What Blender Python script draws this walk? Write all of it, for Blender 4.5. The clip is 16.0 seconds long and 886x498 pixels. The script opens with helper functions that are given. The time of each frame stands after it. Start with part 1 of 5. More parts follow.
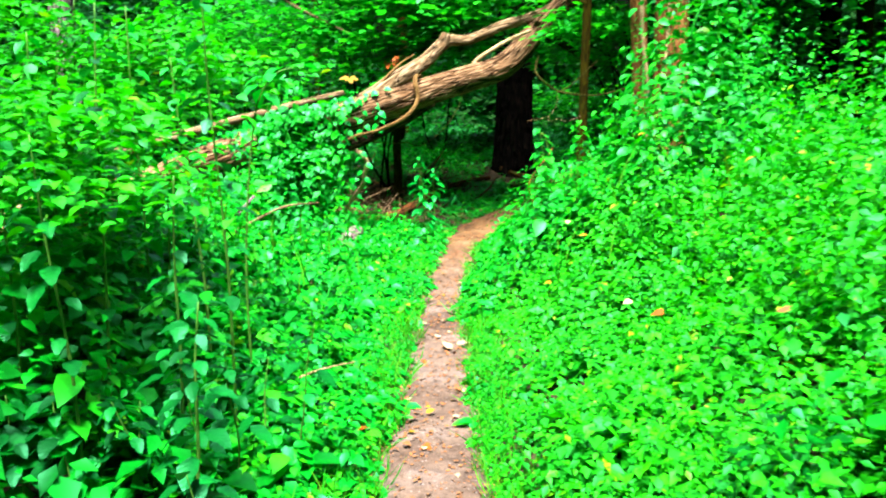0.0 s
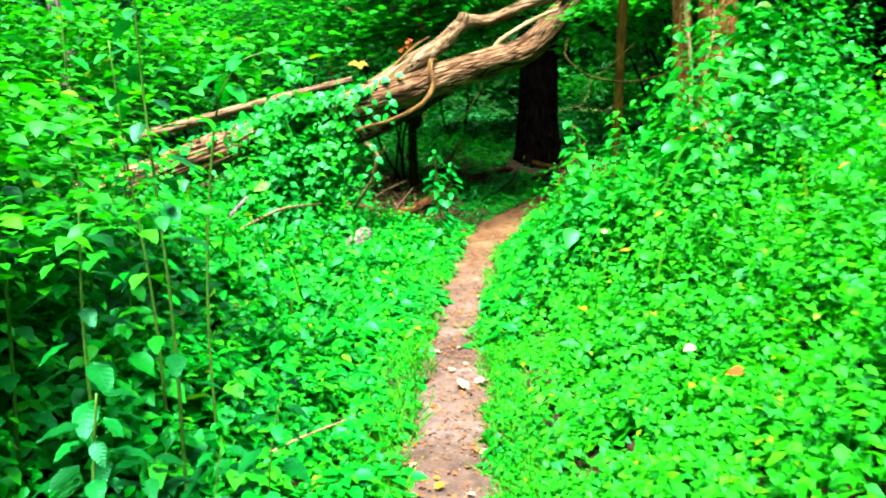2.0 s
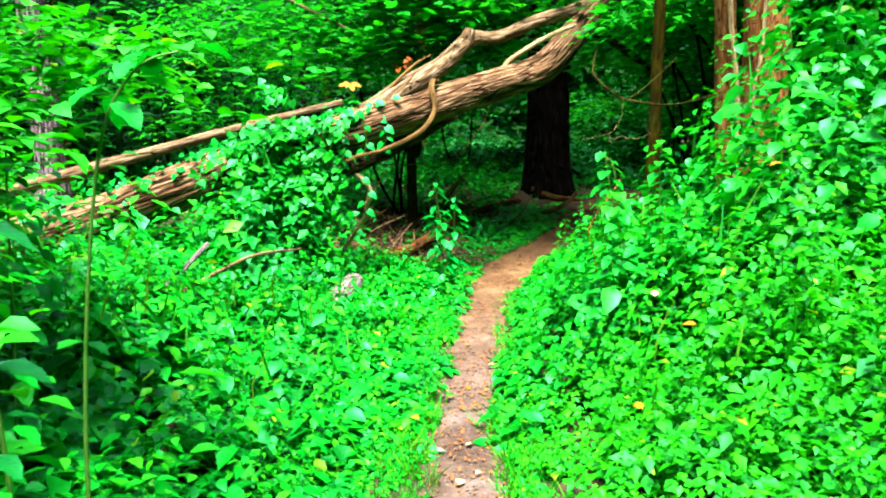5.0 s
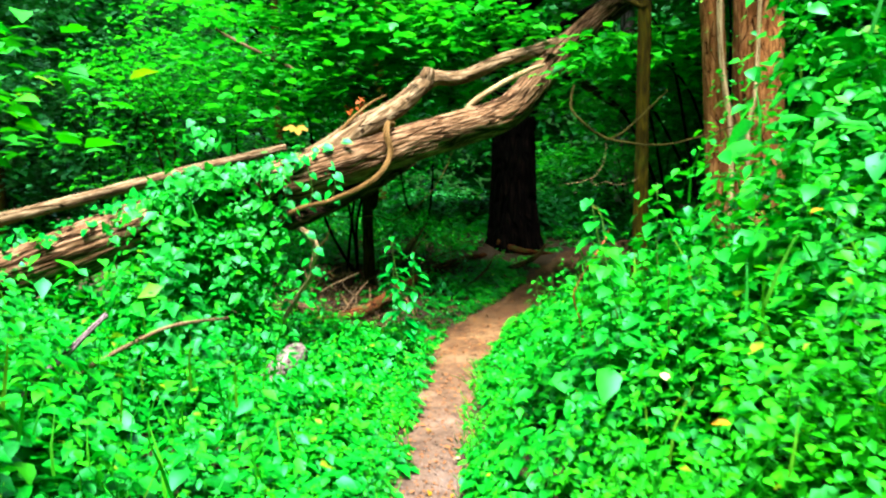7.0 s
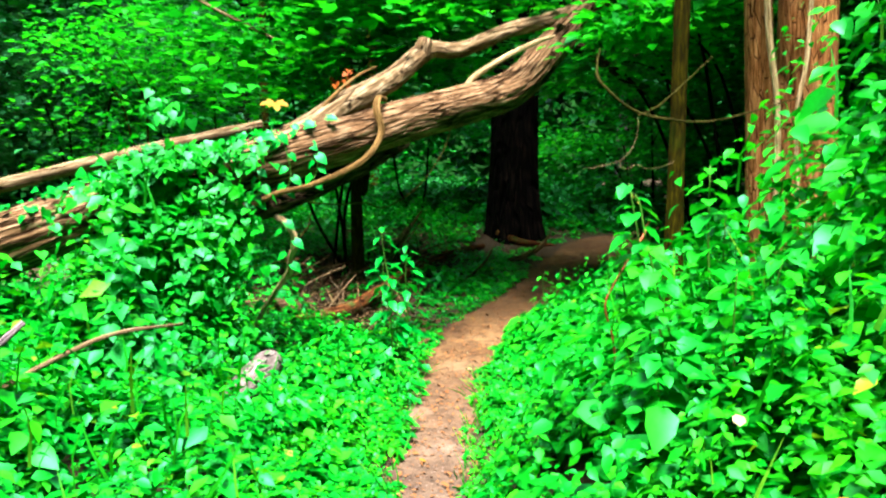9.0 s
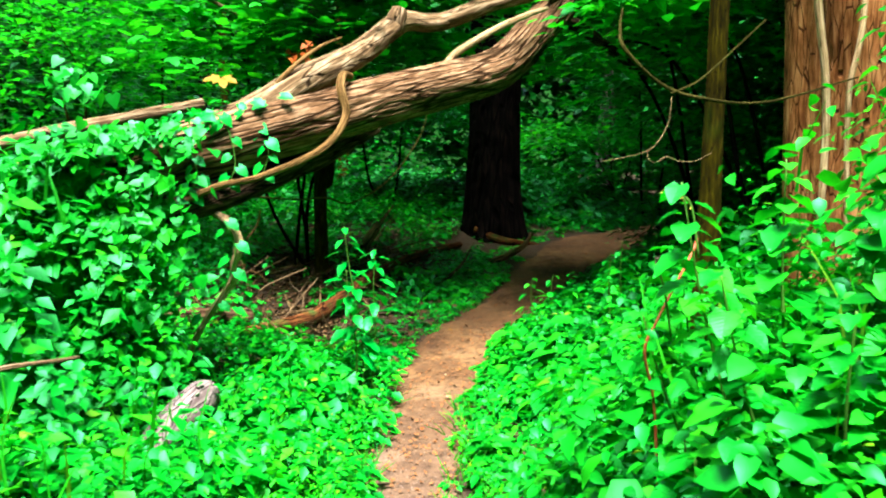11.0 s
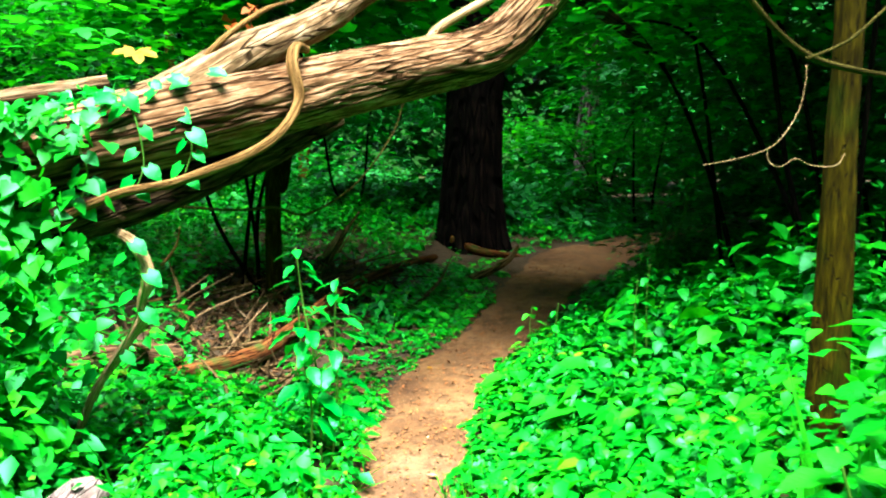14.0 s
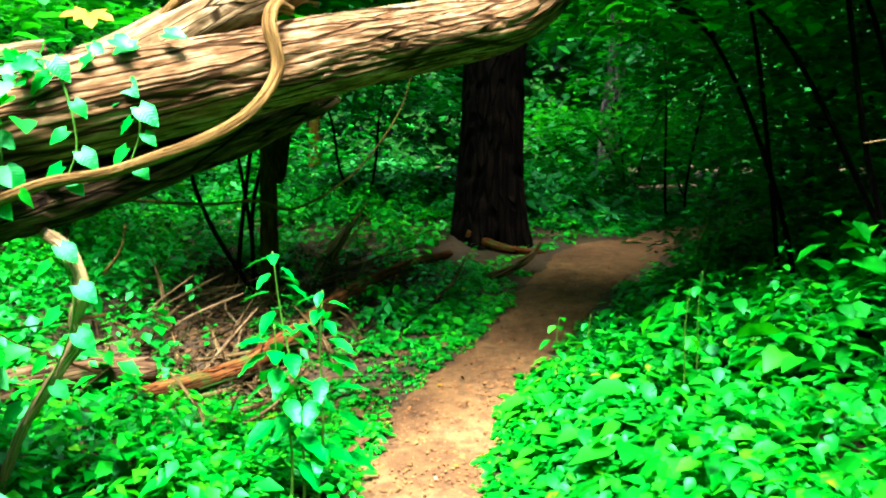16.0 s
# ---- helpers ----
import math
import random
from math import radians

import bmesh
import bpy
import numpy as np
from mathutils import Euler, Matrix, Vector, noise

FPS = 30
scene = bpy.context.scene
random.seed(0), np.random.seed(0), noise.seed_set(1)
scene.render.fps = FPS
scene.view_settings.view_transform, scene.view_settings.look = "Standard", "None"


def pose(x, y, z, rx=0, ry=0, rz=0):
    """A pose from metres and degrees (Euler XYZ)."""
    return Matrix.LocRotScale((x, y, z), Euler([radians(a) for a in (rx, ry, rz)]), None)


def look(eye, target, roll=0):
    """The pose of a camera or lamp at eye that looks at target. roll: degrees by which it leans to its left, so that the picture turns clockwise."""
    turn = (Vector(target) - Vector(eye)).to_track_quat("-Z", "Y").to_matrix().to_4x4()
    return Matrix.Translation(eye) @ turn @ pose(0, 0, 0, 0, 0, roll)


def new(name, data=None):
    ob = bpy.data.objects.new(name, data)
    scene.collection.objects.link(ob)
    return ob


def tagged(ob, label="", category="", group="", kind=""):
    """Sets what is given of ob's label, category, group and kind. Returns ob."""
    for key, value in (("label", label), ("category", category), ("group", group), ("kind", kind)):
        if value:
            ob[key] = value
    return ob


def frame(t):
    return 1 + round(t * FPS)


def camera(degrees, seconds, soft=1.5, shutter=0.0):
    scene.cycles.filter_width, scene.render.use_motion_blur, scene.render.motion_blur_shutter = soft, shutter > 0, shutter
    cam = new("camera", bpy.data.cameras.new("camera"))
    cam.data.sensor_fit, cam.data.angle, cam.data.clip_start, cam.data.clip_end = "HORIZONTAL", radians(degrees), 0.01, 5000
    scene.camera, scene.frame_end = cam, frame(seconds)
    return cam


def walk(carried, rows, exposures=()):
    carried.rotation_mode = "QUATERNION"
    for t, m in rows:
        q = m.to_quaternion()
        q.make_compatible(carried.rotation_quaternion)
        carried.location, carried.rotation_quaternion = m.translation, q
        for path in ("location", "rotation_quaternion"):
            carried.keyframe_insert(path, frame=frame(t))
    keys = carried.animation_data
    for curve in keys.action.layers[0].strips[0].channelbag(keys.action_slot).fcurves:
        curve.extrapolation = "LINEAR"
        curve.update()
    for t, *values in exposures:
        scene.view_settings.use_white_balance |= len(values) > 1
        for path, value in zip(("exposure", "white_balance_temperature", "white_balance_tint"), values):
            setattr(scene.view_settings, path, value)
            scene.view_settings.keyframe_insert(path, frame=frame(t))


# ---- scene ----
cam = camera(59.3, 16.0, 2.0, 0.5)
PATH = [
    (0, (0.337, -0.898, 1.302), (0.168, 1.067, 0.97), -2.2),
    (0.5, (0.293, -0.706, 1.301), (0.083, 1.25, 0.939), -1.1),
    (1, (0.27, -0.513, 1.334), (0.075, 1.444, 0.973), -2.8),
    (1.5, (0.284, -0.339, 1.329), (0.143, 1.619, 0.942), -3.0),
    (2, (0.311, -0.16, 1.349), (0.087, 1.792, 0.979), -2.5),
    (2.5, (0.32, -0.015, 1.353), (0.028, 1.928, 0.981), -1.9),
    (3, (0.29, 0.154, 1.347), (0.011, 2.102, 0.992), -1.6),
    (3.5, (0.24, 0.319, 1.367), (0.062, 2.288, 1.065), -2.3),
    (3.7, (0.222, 0.38, 1.364), (0.038, 2.35, 1.07), -2.8),
    (5.8, (0.172, 1.102, 1.334), (-0.065, 3.064, 1.022), -2.0),
    (6, (0.163, 1.182, 1.328), (0.022, 3.153, 1.018), -1.9),
    (6.5, (0.151, 1.334, 1.316), (0.053, 3.307, 1.002), -2.3),
    (7, (0.148, 1.548, 1.304), (0.023, 3.536, 1.129), -2.6),
    (7.5, (0.137, 1.704, 1.309), (-0.075, 3.688, 1.162), -2.3),
    (8, (0.118, 1.89, 1.295), (-0.122, 3.872, 1.18), -1.3),
    (8.5, (0.099, 2.09, 1.304), (-0.089, 4.078, 1.195), -1.7),
    (9, (0.082, 2.221, 1.276), (-0.026, 4.207, 1.069), -2.0),
    (9.2, (0.082, 2.276, 1.272), (-0.022, 4.26, 1.044), -2.2),
    (11.3, (-0.005, 3.094, 1.271), (-0.018, 5.08, 1.039), -1.2),
    (11.5, (-0.019, 3.162, 1.264), (-0.016, 5.147, 1.018), -1.2),
    (12, (-0.005, 3.38, 1.237), (0.012, 5.369, 1.023), -0.6),
    (12.5, (-0.001, 3.533, 1.256), (0.009, 5.521, 1.03), -0.4),
    (13, (-0.016, 3.686, 1.239), (-0.043, 5.669, 0.98), -0.3),
    (13.5, (-0.065, 3.865, 1.247), (-0.024, 5.851, 1.018), 0.3),
    (14, (-0.075, 4.005, 1.27), (-0.018, 5.991, 1.039), -0.7),
    (14.5, (-0.066, 4.162, 1.258), (-0.032, 6.154, 1.081), -0.9),
    (15, (-0.03, 4.325, 1.261), (0.033, 6.313, 1.057), -0.4),
    (15.5, (-0.017, 4.455, 1.258), (0.011, 6.437, 0.992), 0.1),
    (16, (-0.033, 4.605, 1.249), (-0.023, 6.588, 0.993), -0.6),
]
walk(cam, [(t, look(eye, target, roll)) for t, eye, target, roll in PATH], [(0, 4.24, 6500, 5), (3, 4.22, 6500, 5), (7, 4.08, 6500, 5), (7.5, 4.06, 6600, 6), (8, 4.0, 7000, 11), (8.5, 4.05, 6700, 7), (9, 4.12, 6500, 5), (11.5, 4.08, 6500, 5), (12.5, 4.3, 6550, 4), (14.5, 4.62, 6650, 2), (16, 4.78, 6650, 1)])

# ---- world, sun ----
SUN_EL, SUN_AZ = radians(73), radians(182)
world = bpy.data.worlds.new("world")
scene.world = world
world.use_nodes = True
sky = world.node_tree.nodes.new("ShaderNodeTexSky")
sky.sky_type, sky.sun_disc = "NISHITA", False
sky.sun_elevation, sky.sun_rotation = SUN_EL, SUN_AZ
sky.dust_density, sky.air_density = 3.0, 1.0
world.node_tree.links.new(sky.outputs[0], world.node_tree.nodes["Background"].inputs[0])
world.node_tree.nodes["Background"].inputs[1].default_value = 0.055
sun = new("sun", bpy.data.lights.new("sun", "SUN"))
sun.data.energy, sun.data.angle, sun.data.color = 2.2, radians(26), (1.0, 0.97, 0.92)
sun.matrix_world = look((0, 0, 0), (-math.sin(SUN_AZ) * math.cos(SUN_EL), -math.cos(SUN_AZ) * math.cos(SUN_EL), -math.sin(SUN_EL)))

# ---- materials ----


def ramp(nt, fac, stops):
    n = nt.nodes.new("ShaderNodeValToRGB")
    while len(n.color_ramp.elements) < len(stops):
        n.color_ramp.elements.new(0.5)
    for e, (p, c) in zip(n.color_ramp.elements, stops):
        e.position, e.color = p, (*c, 1)
    nt.links.new(fac, n.inputs[0])
    return n.outputs[0]


def mixed(nt, fac, a, b, how="MIX"):
    n = nt.nodes.new("ShaderNodeMix")
    n.data_type, n.blend_type = "RGBA", how
    for s, v in ((0, fac), (6, a), (7, b)):
        if isinstance(v, (int, float)):
            n.inputs[s].default_value = v
        elif isinstance(v, tuple):
            n.inputs[s].default_value = (*v, 1)
        else:
            nt.links.new(v, n.inputs[s])
    return n.outputs[2]


def noise_of(nt, vec, scale, detail=4.0, rough=0.6):
    n = nt.nodes.new("ShaderNodeTexNoise")
    n.inputs["Scale"].default_value, n.inputs["Detail"].default_value, n.inputs["Roughness"].default_value = scale, detail, rough
    nt.links.new(vec, n.inputs["Vector"])
    return n.outputs[0]


def start(name):
    m = bpy.data.materials.new(name)
    m.use_nodes = True
    nt = m.node_tree
    return m, nt, nt.nodes["Principled BSDF"]


def bumped(nt, bsdf, height, strength, distance):
    b = nt.nodes.new("ShaderNodeBump")
    b.inputs["Strength"].default_value, b.inputs["Distance"].default_value = strength, distance
    nt.links.new(height, b.inputs["Height"])
    nt.links.new(b.outputs[0], bsdf.inputs["Normal"])


def leaf_material(name, stops, gloss=0.42, thin=0.35, glow=(1.15, 1.1, 0.6), veins=False):
    """Living leaf: colour differs from leaf to leaf and in blotches; lets part of the light through."""
    m, nt, bsdf = start(name)
    geo = nt.nodes.new("ShaderNodeNewGeometry")
    info = nt.nodes.new("ShaderNodeObjectInfo")
    both = nt.nodes.new("ShaderNodeMath")
    both.operation = "ADD"
    nt.links.new(geo.outputs["Random Per Island"], both.inputs[0])
    nt.links.new(info.outputs["Random"], both.inputs[1])
    turn = nt.nodes.new("ShaderNodeMath")
    turn.operation = "FRACT"
    nt.links.new(both.outputs[0], turn.inputs[0])
    tone = ramp(nt, turn.outputs[0], stops)
    tc = nt.nodes.new("ShaderNodeTexCoord")
    patch = ramp(nt, noise_of(nt, tc.outputs["Object"], 1.7, 3), ((0.3, (0.55, 0.66, 0.85)), (0.7, (1.3, 1.18, 0.75))))
    blotch = ramp(nt, noise_of(nt, tc.outputs["Object"], 60, 3), ((0.35, (0.8, 0.82, 0.8)), (0.65, (1.1, 1.08, 1.1))))
    colour = mixed(nt, 1.0, mixed(nt, 1.0, tone, patch, "MULTIPLY"), blotch, "MULTIPLY")
    if veins:
        uv = nt.nodes.new("ShaderNodeUVMap")
        xyz = nt.nodes.new("ShaderNodeSeparateXYZ")
        nt.links.new(uv.outputs[0], xyz.inputs[0])

        def sums(op, a, b=0.0):
            n = nt.nodes.new("ShaderNodeMath")
            n.operation = op
            for k, v in enumerate((a, b)):
                if isinstance(v, float):
                    n.inputs[k].default_value = v
                else:
                    nt.links.new(v, n.inputs[k])
            return n.outputs[0]

        across = sums("ABSOLUTE", xyz.outputs[0])
        slant = sums("FRACT", sums("MULTIPLY", sums("SUBTRACT", xyz.outputs[1], sums("MULTIPLY", across, 0.7)), 7.5))
        rib = sums("MINIMUM", across, sums("MULTIPLY", sums("ABSOLUTE", sums("SUBTRACT", slant, 0.5)), 0.10))
        line = ramp(nt, rib, ((0.002, (1.2, 1.12, 1.25)), (0.012, (0.96, 0.97, 0.96)), (0.045, (1.02, 1.02, 1.02))))
        colour = mixed(nt, 1.0, colour, line, "MULTIPLY")
        bumped(nt, bsdf, ramp(nt, rib, ((0.0, (0, 0, 0)), (0.03, (1, 1, 1)))), 0.18, 0.003)
    nt.links.new(colour, bsdf.inputs["Base Color"])
    bsdf.inputs["Roughness"].default_value = gloss
    bsdf.inputs["Specular IOR Level"].default_value = 0.32
    bsdf.inputs["Specular Tint"].default_value = (0.18, 1.0, 0.5, 1)
    tr = nt.nodes.new("ShaderNodeBsdfTranslucent")
    nt.links.new(mixed(nt, 1.0, colour, glow, "MULTIPLY"), tr.inputs[0])
    mix = nt.nodes.new("ShaderNodeMixShader")
    mix.inputs[0].default_value = thin
    nt.links.new(bsdf.outputs[0], mix.inputs[1])
    nt.links.new(tr.outputs[0], mix.inputs[2])
    nt.links.new(mix.outputs[0], nt.nodes["Material Output"].inputs[0])
    return m


def bark_material(name, dark, mid, light, along=3.0, across=22.0, moss=None, rough=0.9, plates=(2.4, 20.0), crack=0.10):
    """Bark or wood along a limb: fine fibres, and long plates parted by dark cracks."""
    m, nt, bsdf = start(name)
    uv = nt.nodes.new("ShaderNodeUVMap")

    def stretched(x, y, source):
        st = nt.nodes.new("ShaderNodeMapping")
        st.inputs["Scale"].default_value = (x, y, 1)
        nt.links.new(source, st.inputs[0])
        return st.outputs[0]

    fibre = noise_of(nt, stretched(across, along, uv.outputs[0]), 1.0, 6, 0.65)
    colour = ramp(nt, fibre, ((0.36, dark), (0.5, mid), (0.64, light)))
    tc = nt.nodes.new("ShaderNodeTexCoord")
    blot = ramp(nt, noise_of(nt, tc.outputs["Object"], 4.0, 4), ((0.35, (0.7, 0.66, 0.62)), (0.65, (1.15, 1.12, 1.1))))
    colour = mixed(nt, 1.0, colour, blot, "MULTIPLY")
    wave = nt.nodes.new("ShaderNodeTexNoise")
    wave.inputs["Scale"].default_value = 5.0
    nt.links.new(uv.outputs[0], wave.inputs["Vector"])
    bent = nt.nodes.new("ShaderNodeMix")
    bent.data_type, bent.blend_type = "RGBA", "ADD"
    bent.inputs[0].default_value = 0.022
    nt.links.new(uv.outputs[0], bent.inputs[6])
    nt.links.new(wave.outputs[1], bent.inputs[7])
    vor = nt.nodes.new("ShaderNodeTexVoronoi")
    vor.feature = "DISTANCE_TO_EDGE"
    vor.inputs["Scale"].default_value = 1.0
    nt.links.new(stretched(plates[1], plates[0], bent.outputs[2]), vor.inputs["Vector"])
    split = ramp(nt, vor.outputs[0], ((crack * 0.35, (0, 0, 0)), (crack, (1, 1, 1))))
    colour = mixed(nt, split, tuple(0.35 * v for v in dark), colour)
    if moss:
        where = ramp(nt, noise_of(nt, tc.outputs["Object"], 6.0, 5), ((0.52, (0, 0, 0)), (0.66, (0.7, 0.7, 0.7))))
        colour = mixed(nt, where, colour, moss)
    nt.links.new(colour, bsdf.inputs["Base Color"])
    bsdf.inputs["Roughness"].default_value = rough
    bsdf.inputs["Specular IOR Level"].default_value = 0.02
    bumped(nt, bsdf, mixed(nt, 0.35, split, fibre), 1.0, 0.025)
    return m


def soil_material(name, stops, fleck, scale=1.0, rough=0.95):
    m, nt, bsdf = start(name)
    tc = nt.nodes.new("ShaderNodeTexCoord")
    big = ramp(nt, noise_of(nt, tc.outputs["Object"], 2.2 * scale, 5), stops)
    grit = noise_of(nt, tc.outputs["Object"], 90 * scale, 4, 0.7)
    colour = mixed(nt, 1.0, big, ramp(nt, grit, ((0.3, (0.7, 0.68, 0.66)), (0.7, (1.2, 1.2, 1.2)))), "MULTIPLY")
    clod = noise_of(nt, tc.outputs["Object"], 13 * scale, 5, 0.65)
    colour = mixed(nt, 1.0, colour, ramp(nt, clod, ((0.34, (0.55, 0.52, 0.5)), (0.5, (1.0, 1.0, 1.0)), (0.66, (1.25, 1.24, 1.22)))), "MULTIPLY")
    vor = nt.nodes.new("ShaderNodeTexVoronoi")
    vor.inputs["Scale"].default_value = 38 * scale
    nt.links.new(tc.outputs["Object"], vor.inputs["Vector"])
    spot = ramp(nt, vor.outputs["Distance"], ((0.10, (0.55, 0.55, 0.55)), (0.2, (0, 0, 0))))
    colour = mixed(nt, spot, colour, fleck)
    nt.links.new(colour, bsdf.inputs["Base Color"])
    bsdf.inputs["Roughness"].default_value = rough
    bsdf.inputs["Specular IOR Level"].default_value = 0.2
    bumped(nt, bsdf, mixed(nt, 0.5, grit, clod), 0.8, 0.02)
    return m


def plain_material(name, a, b, rough=0.8, scale=40):
    m, nt, bsdf = start(name)
    tc = nt.nodes.new("ShaderNodeTexCoord")
    nt.links.new(ramp(nt, noise_of(nt, tc.outputs["Object"], scale, 4), ((0.3, a), (0.7, b))), bsdf.inputs["Base Color"])
    bsdf.inputs["Roughness"].default_value = rough
    bsdf.inputs["Specular IOR Level"].default_value = 0.1
    return m


HERB = leaf_material("herb_leaf", ((0.0, (0.001, 0.08, 0.003)), (0.35, (0.003, 0.19, 0.008)), (0.7, (0.006, 0.29, 0.010)), (0.98, (0.03, 0.36, 0.006)), (1.0, (0.14, 0.28, 0.010))), 0.42, 0.24)
SUNNY = leaf_material("sunny_herb_leaf", ((0.0, (0.003, 0.10, 0.001)), (0.35, (0.010, 0.22, 0.002)), (0.7, (0.015, 0.34, 0.002)), (0.98, (0.035, 0.41, 0.002)), (1.0, (0.16, 0.33, 0.004))), 0.5, 0.28)
IVY = leaf_material("ivy_leaf", ((0.0, (0.001, 0.12, 0.010)), (0.5, (0.003, 0.23, 0.020)), (1.0, (0.008, 0.32, 0.022))), 0.36, 0.2)
BUSH = leaf_material("bush_leaf", ((0.0, (0.002, 0.10, 0.004)), (0.5, (0.005, 0.22, 0.008)), (1.0, (0.018, 0.34, 0.008))), 0.42, 0.26)
# Herb green at a lower tone, for plants whose shade is in the colour.
SHADE = leaf_material("shade_darkened_leaf", ((0.0, (0.001, 0.06, 0.004)), (0.5, (0.002, 0.14, 0.006)), (1.0, (0.006, 0.24, 0.008))), 0.45, 0.25)
# Leaf green lowered so that far woods and forest floor look shaded.
FAR = leaf_material("far_shade_leaf", ((0.0, (0.001, 0.03, 0.003)), (0.5, (0.002, 0.07, 0.005)), (1.0, (0.004, 0.13, 0.007))), 0.6, 0.3)
TREE = leaf_material("tree_leaf", ((0.0, (0.003, 0.12, 0.006)), (0.5, (0.010, 0.28, 0.010)), (1.0, (0.03, 0.42, 0.010))), 0.45, 0.45)
GREYISH = leaf_material("grey_green_leaf", ((0.0, (0.004, 0.045, 0.014)), (0.5, (0.010, 0.09, 0.028)), (1.0, (0.018, 0.16, 0.045))), 0.5, 0.3)
GRASS = leaf_material("grass_blade", ((0.0, (0.006, 0.15, 0.004)), (0.6, (0.015, 0.26, 0.006)), (1.0, (0.10, 0.25, 0.015))), 0.5, 0.4)
VEINED_BUSH = leaf_material("veined_bush_leaf", ((0.0, (0.002, 0.12, 0.005)), (0.5, (0.006, 0.25, 0.009)), (1.0, (0.022, 0.36, 0.009))), 0.42, 0.28, veins=True)
VEINED_HERB = leaf_material("veined_herb_leaf", ((0.0, (0.001, 0.08, 0.003)), (0.35, (0.003, 0.19, 0.008)), (0.7, (0.006, 0.29, 0.010)), (0.98, (0.03, 0.36, 0.006))), 0.42, 0.24, veins=True)
# Mid-dark green, halved again for the shade of the saplings above.
SHADE_DEEP = leaf_material("shade_deep_green_leaf", ((0.0, (0.001, 0.03, 0.004)), (0.5, (0.002, 0.075, 0.010)), (1.0, (0.004, 0.15, 0.016))), 0.4, 0.22, veins=True)
VEINED_IVY = leaf_material("veined_ivy_leaf", ((0.0, (0.001, 0.12, 0.010)), (0.5, (0.003, 0.23, 0.020)), (1.0, (0.008, 0.32, 0.022))), 0.36, 0.2, veins=True)
LOG_BARK = bark_material("log_bark", (0.055, 0.027, 0.012), (0.12, 0.068, 0.036), (0.22, 0.145, 0.092), 7, 70, None, 0.9, (1.7, 30.0), 0.085)
BARE_WOOD = bark_material("weathered_wood", (0.04, 0.024, 0.012), (0.12, 0.078, 0.042), (0.26, 0.195, 0.13), 5, 40, None, 0.9, (2.0, 30.0), 0.03)
BRUSH = bark_material("dead_brushwood", (0.04, 0.026, 0.011), (0.10, 0.064, 0.03), (0.19, 0.125, 0.065), 5, 40, (0.01, 0.05, 0.008))
# Bark far darker than its own colour: deep shade is put into it.
SHADE_BARK = bark_material("shade_dark_bark", (0.001, 0.0008, 0.0008), (0.003, 0.0022, 0.002), (0.009, 0.0055, 0.0045), 4, 24)
RED_BARK = bark_material("red_brown_bark", (0.06, 0.020, 0.006), (0.15, 0.060, 0.020), (0.25, 0.125, 0.05), 6, 50, None, 0.9, (5.5, 40.0), 0.03)
GREY_BARK = bark_material("grey_bark", (0.05, 0.036, 0.04), (0.14, 0.105, 0.12), (0.28, 0.22, 0.25), 8, 26)
# Olive brown bark, lowered in tone to stand for canopy shade on it.
OLIVE_SHADE_BARK = bark_material("olive_shade_bark", (0.005, 0.004, 0.0002), (0.013, 0.0105, 0.0003), (0.027, 0.022, 0.0009), 10, 70, (0.008, 0.014, 0.0004), 0.9, (9.0, 80.0), 0.02)
PALE_VINE = bark_material("pale_vine_bark", (0.16, 0.10, 0.045), (0.34, 0.24, 0.13), (0.5, 0.38, 0.24), 6, 40, None, 0.9, (3.0, 60.0), 0.03)
VINE = bark_material("vine_bark", (0.05, 0.026, 0.008), (0.13, 0.075, 0.027), (0.22, 0.135, 0.055), 6, 40, None, 0.9, (3.0, 60.0), 0.03)
ROTTEN = bark_material("rotten_wood", (0.014, 0.008, 0.005), (0.045, 0.025, 0.014), (0.11, 0.065, 0.038), 5, 40, (0.012, 0.05, 0.010), 0.9, (3.0, 34.0), 0.04)
ORANGE_ROT = bark_material("orange_rotten_wood", (0.018, 0.006, 0.003), (0.06, 0.021, 0.007), (0.13, 0.05, 0.016), 5, 40, (0.012, 0.05, 0.010), 0.9, (3.0, 34.0), 0.04)
# Wood colour blackened to give the shadow beneath the log.
SHADE_WOOD = bark_material("shade_dark_wood", (0.008, 0.005, 0.003), (0.026, 0.016, 0.009), (0.075, 0.05, 0.03), 5, 50, None, 0.9, (3.0, 34.0), 0.06)
LIANA = bark_material("liana_bark", (0.016, 0.015, 0.003), (0.04, 0.036, 0.008), (0.08, 0.07, 0.02), 8, 60, None, 0.9, (5.0, 60.0), 0.03)
PALE_STUMP = bark_material("bleached_wood", (0.05, 0.036, 0.036), (0.12, 0.095, 0.096), (0.20, 0.17, 0.175), 9, 40, None, 0.9, (8.0, 40.0), 0.03)
STEM = plain_material("green_stem", (0.02, 0.09, 0.01), (0.06, 0.15, 0.02), 0.5)
RED_STEM = plain_material("red_stem", (0.20, 0.03, 0.015), (0.32, 0.08, 0.03), 0.5)
DIRT = soil_material("trodden_soil", ((0.3, (0.045, 0.018, 0.006)), (0.52, (0.090, 0.044, 0.017)), (0.72, (0.135, 0.078, 0.038))), (0.24, 0.15, 0.08))
dirt_tree = DIRT.node_tree
dirt_link = dirt_tree.nodes["Principled BSDF"].inputs["Base Color"].links[0]
dirt_colour = dirt_link.from_socket
dirt_place = dirt_tree.nodes.new("ShaderNodeTexCoord")
dirt_xyz = dirt_tree.nodes.new("ShaderNodeSeparateXYZ")
dirt_tree.links.new(dirt_place.outputs["Object"], dirt_xyz.inputs[0])
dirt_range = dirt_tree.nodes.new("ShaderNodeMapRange")
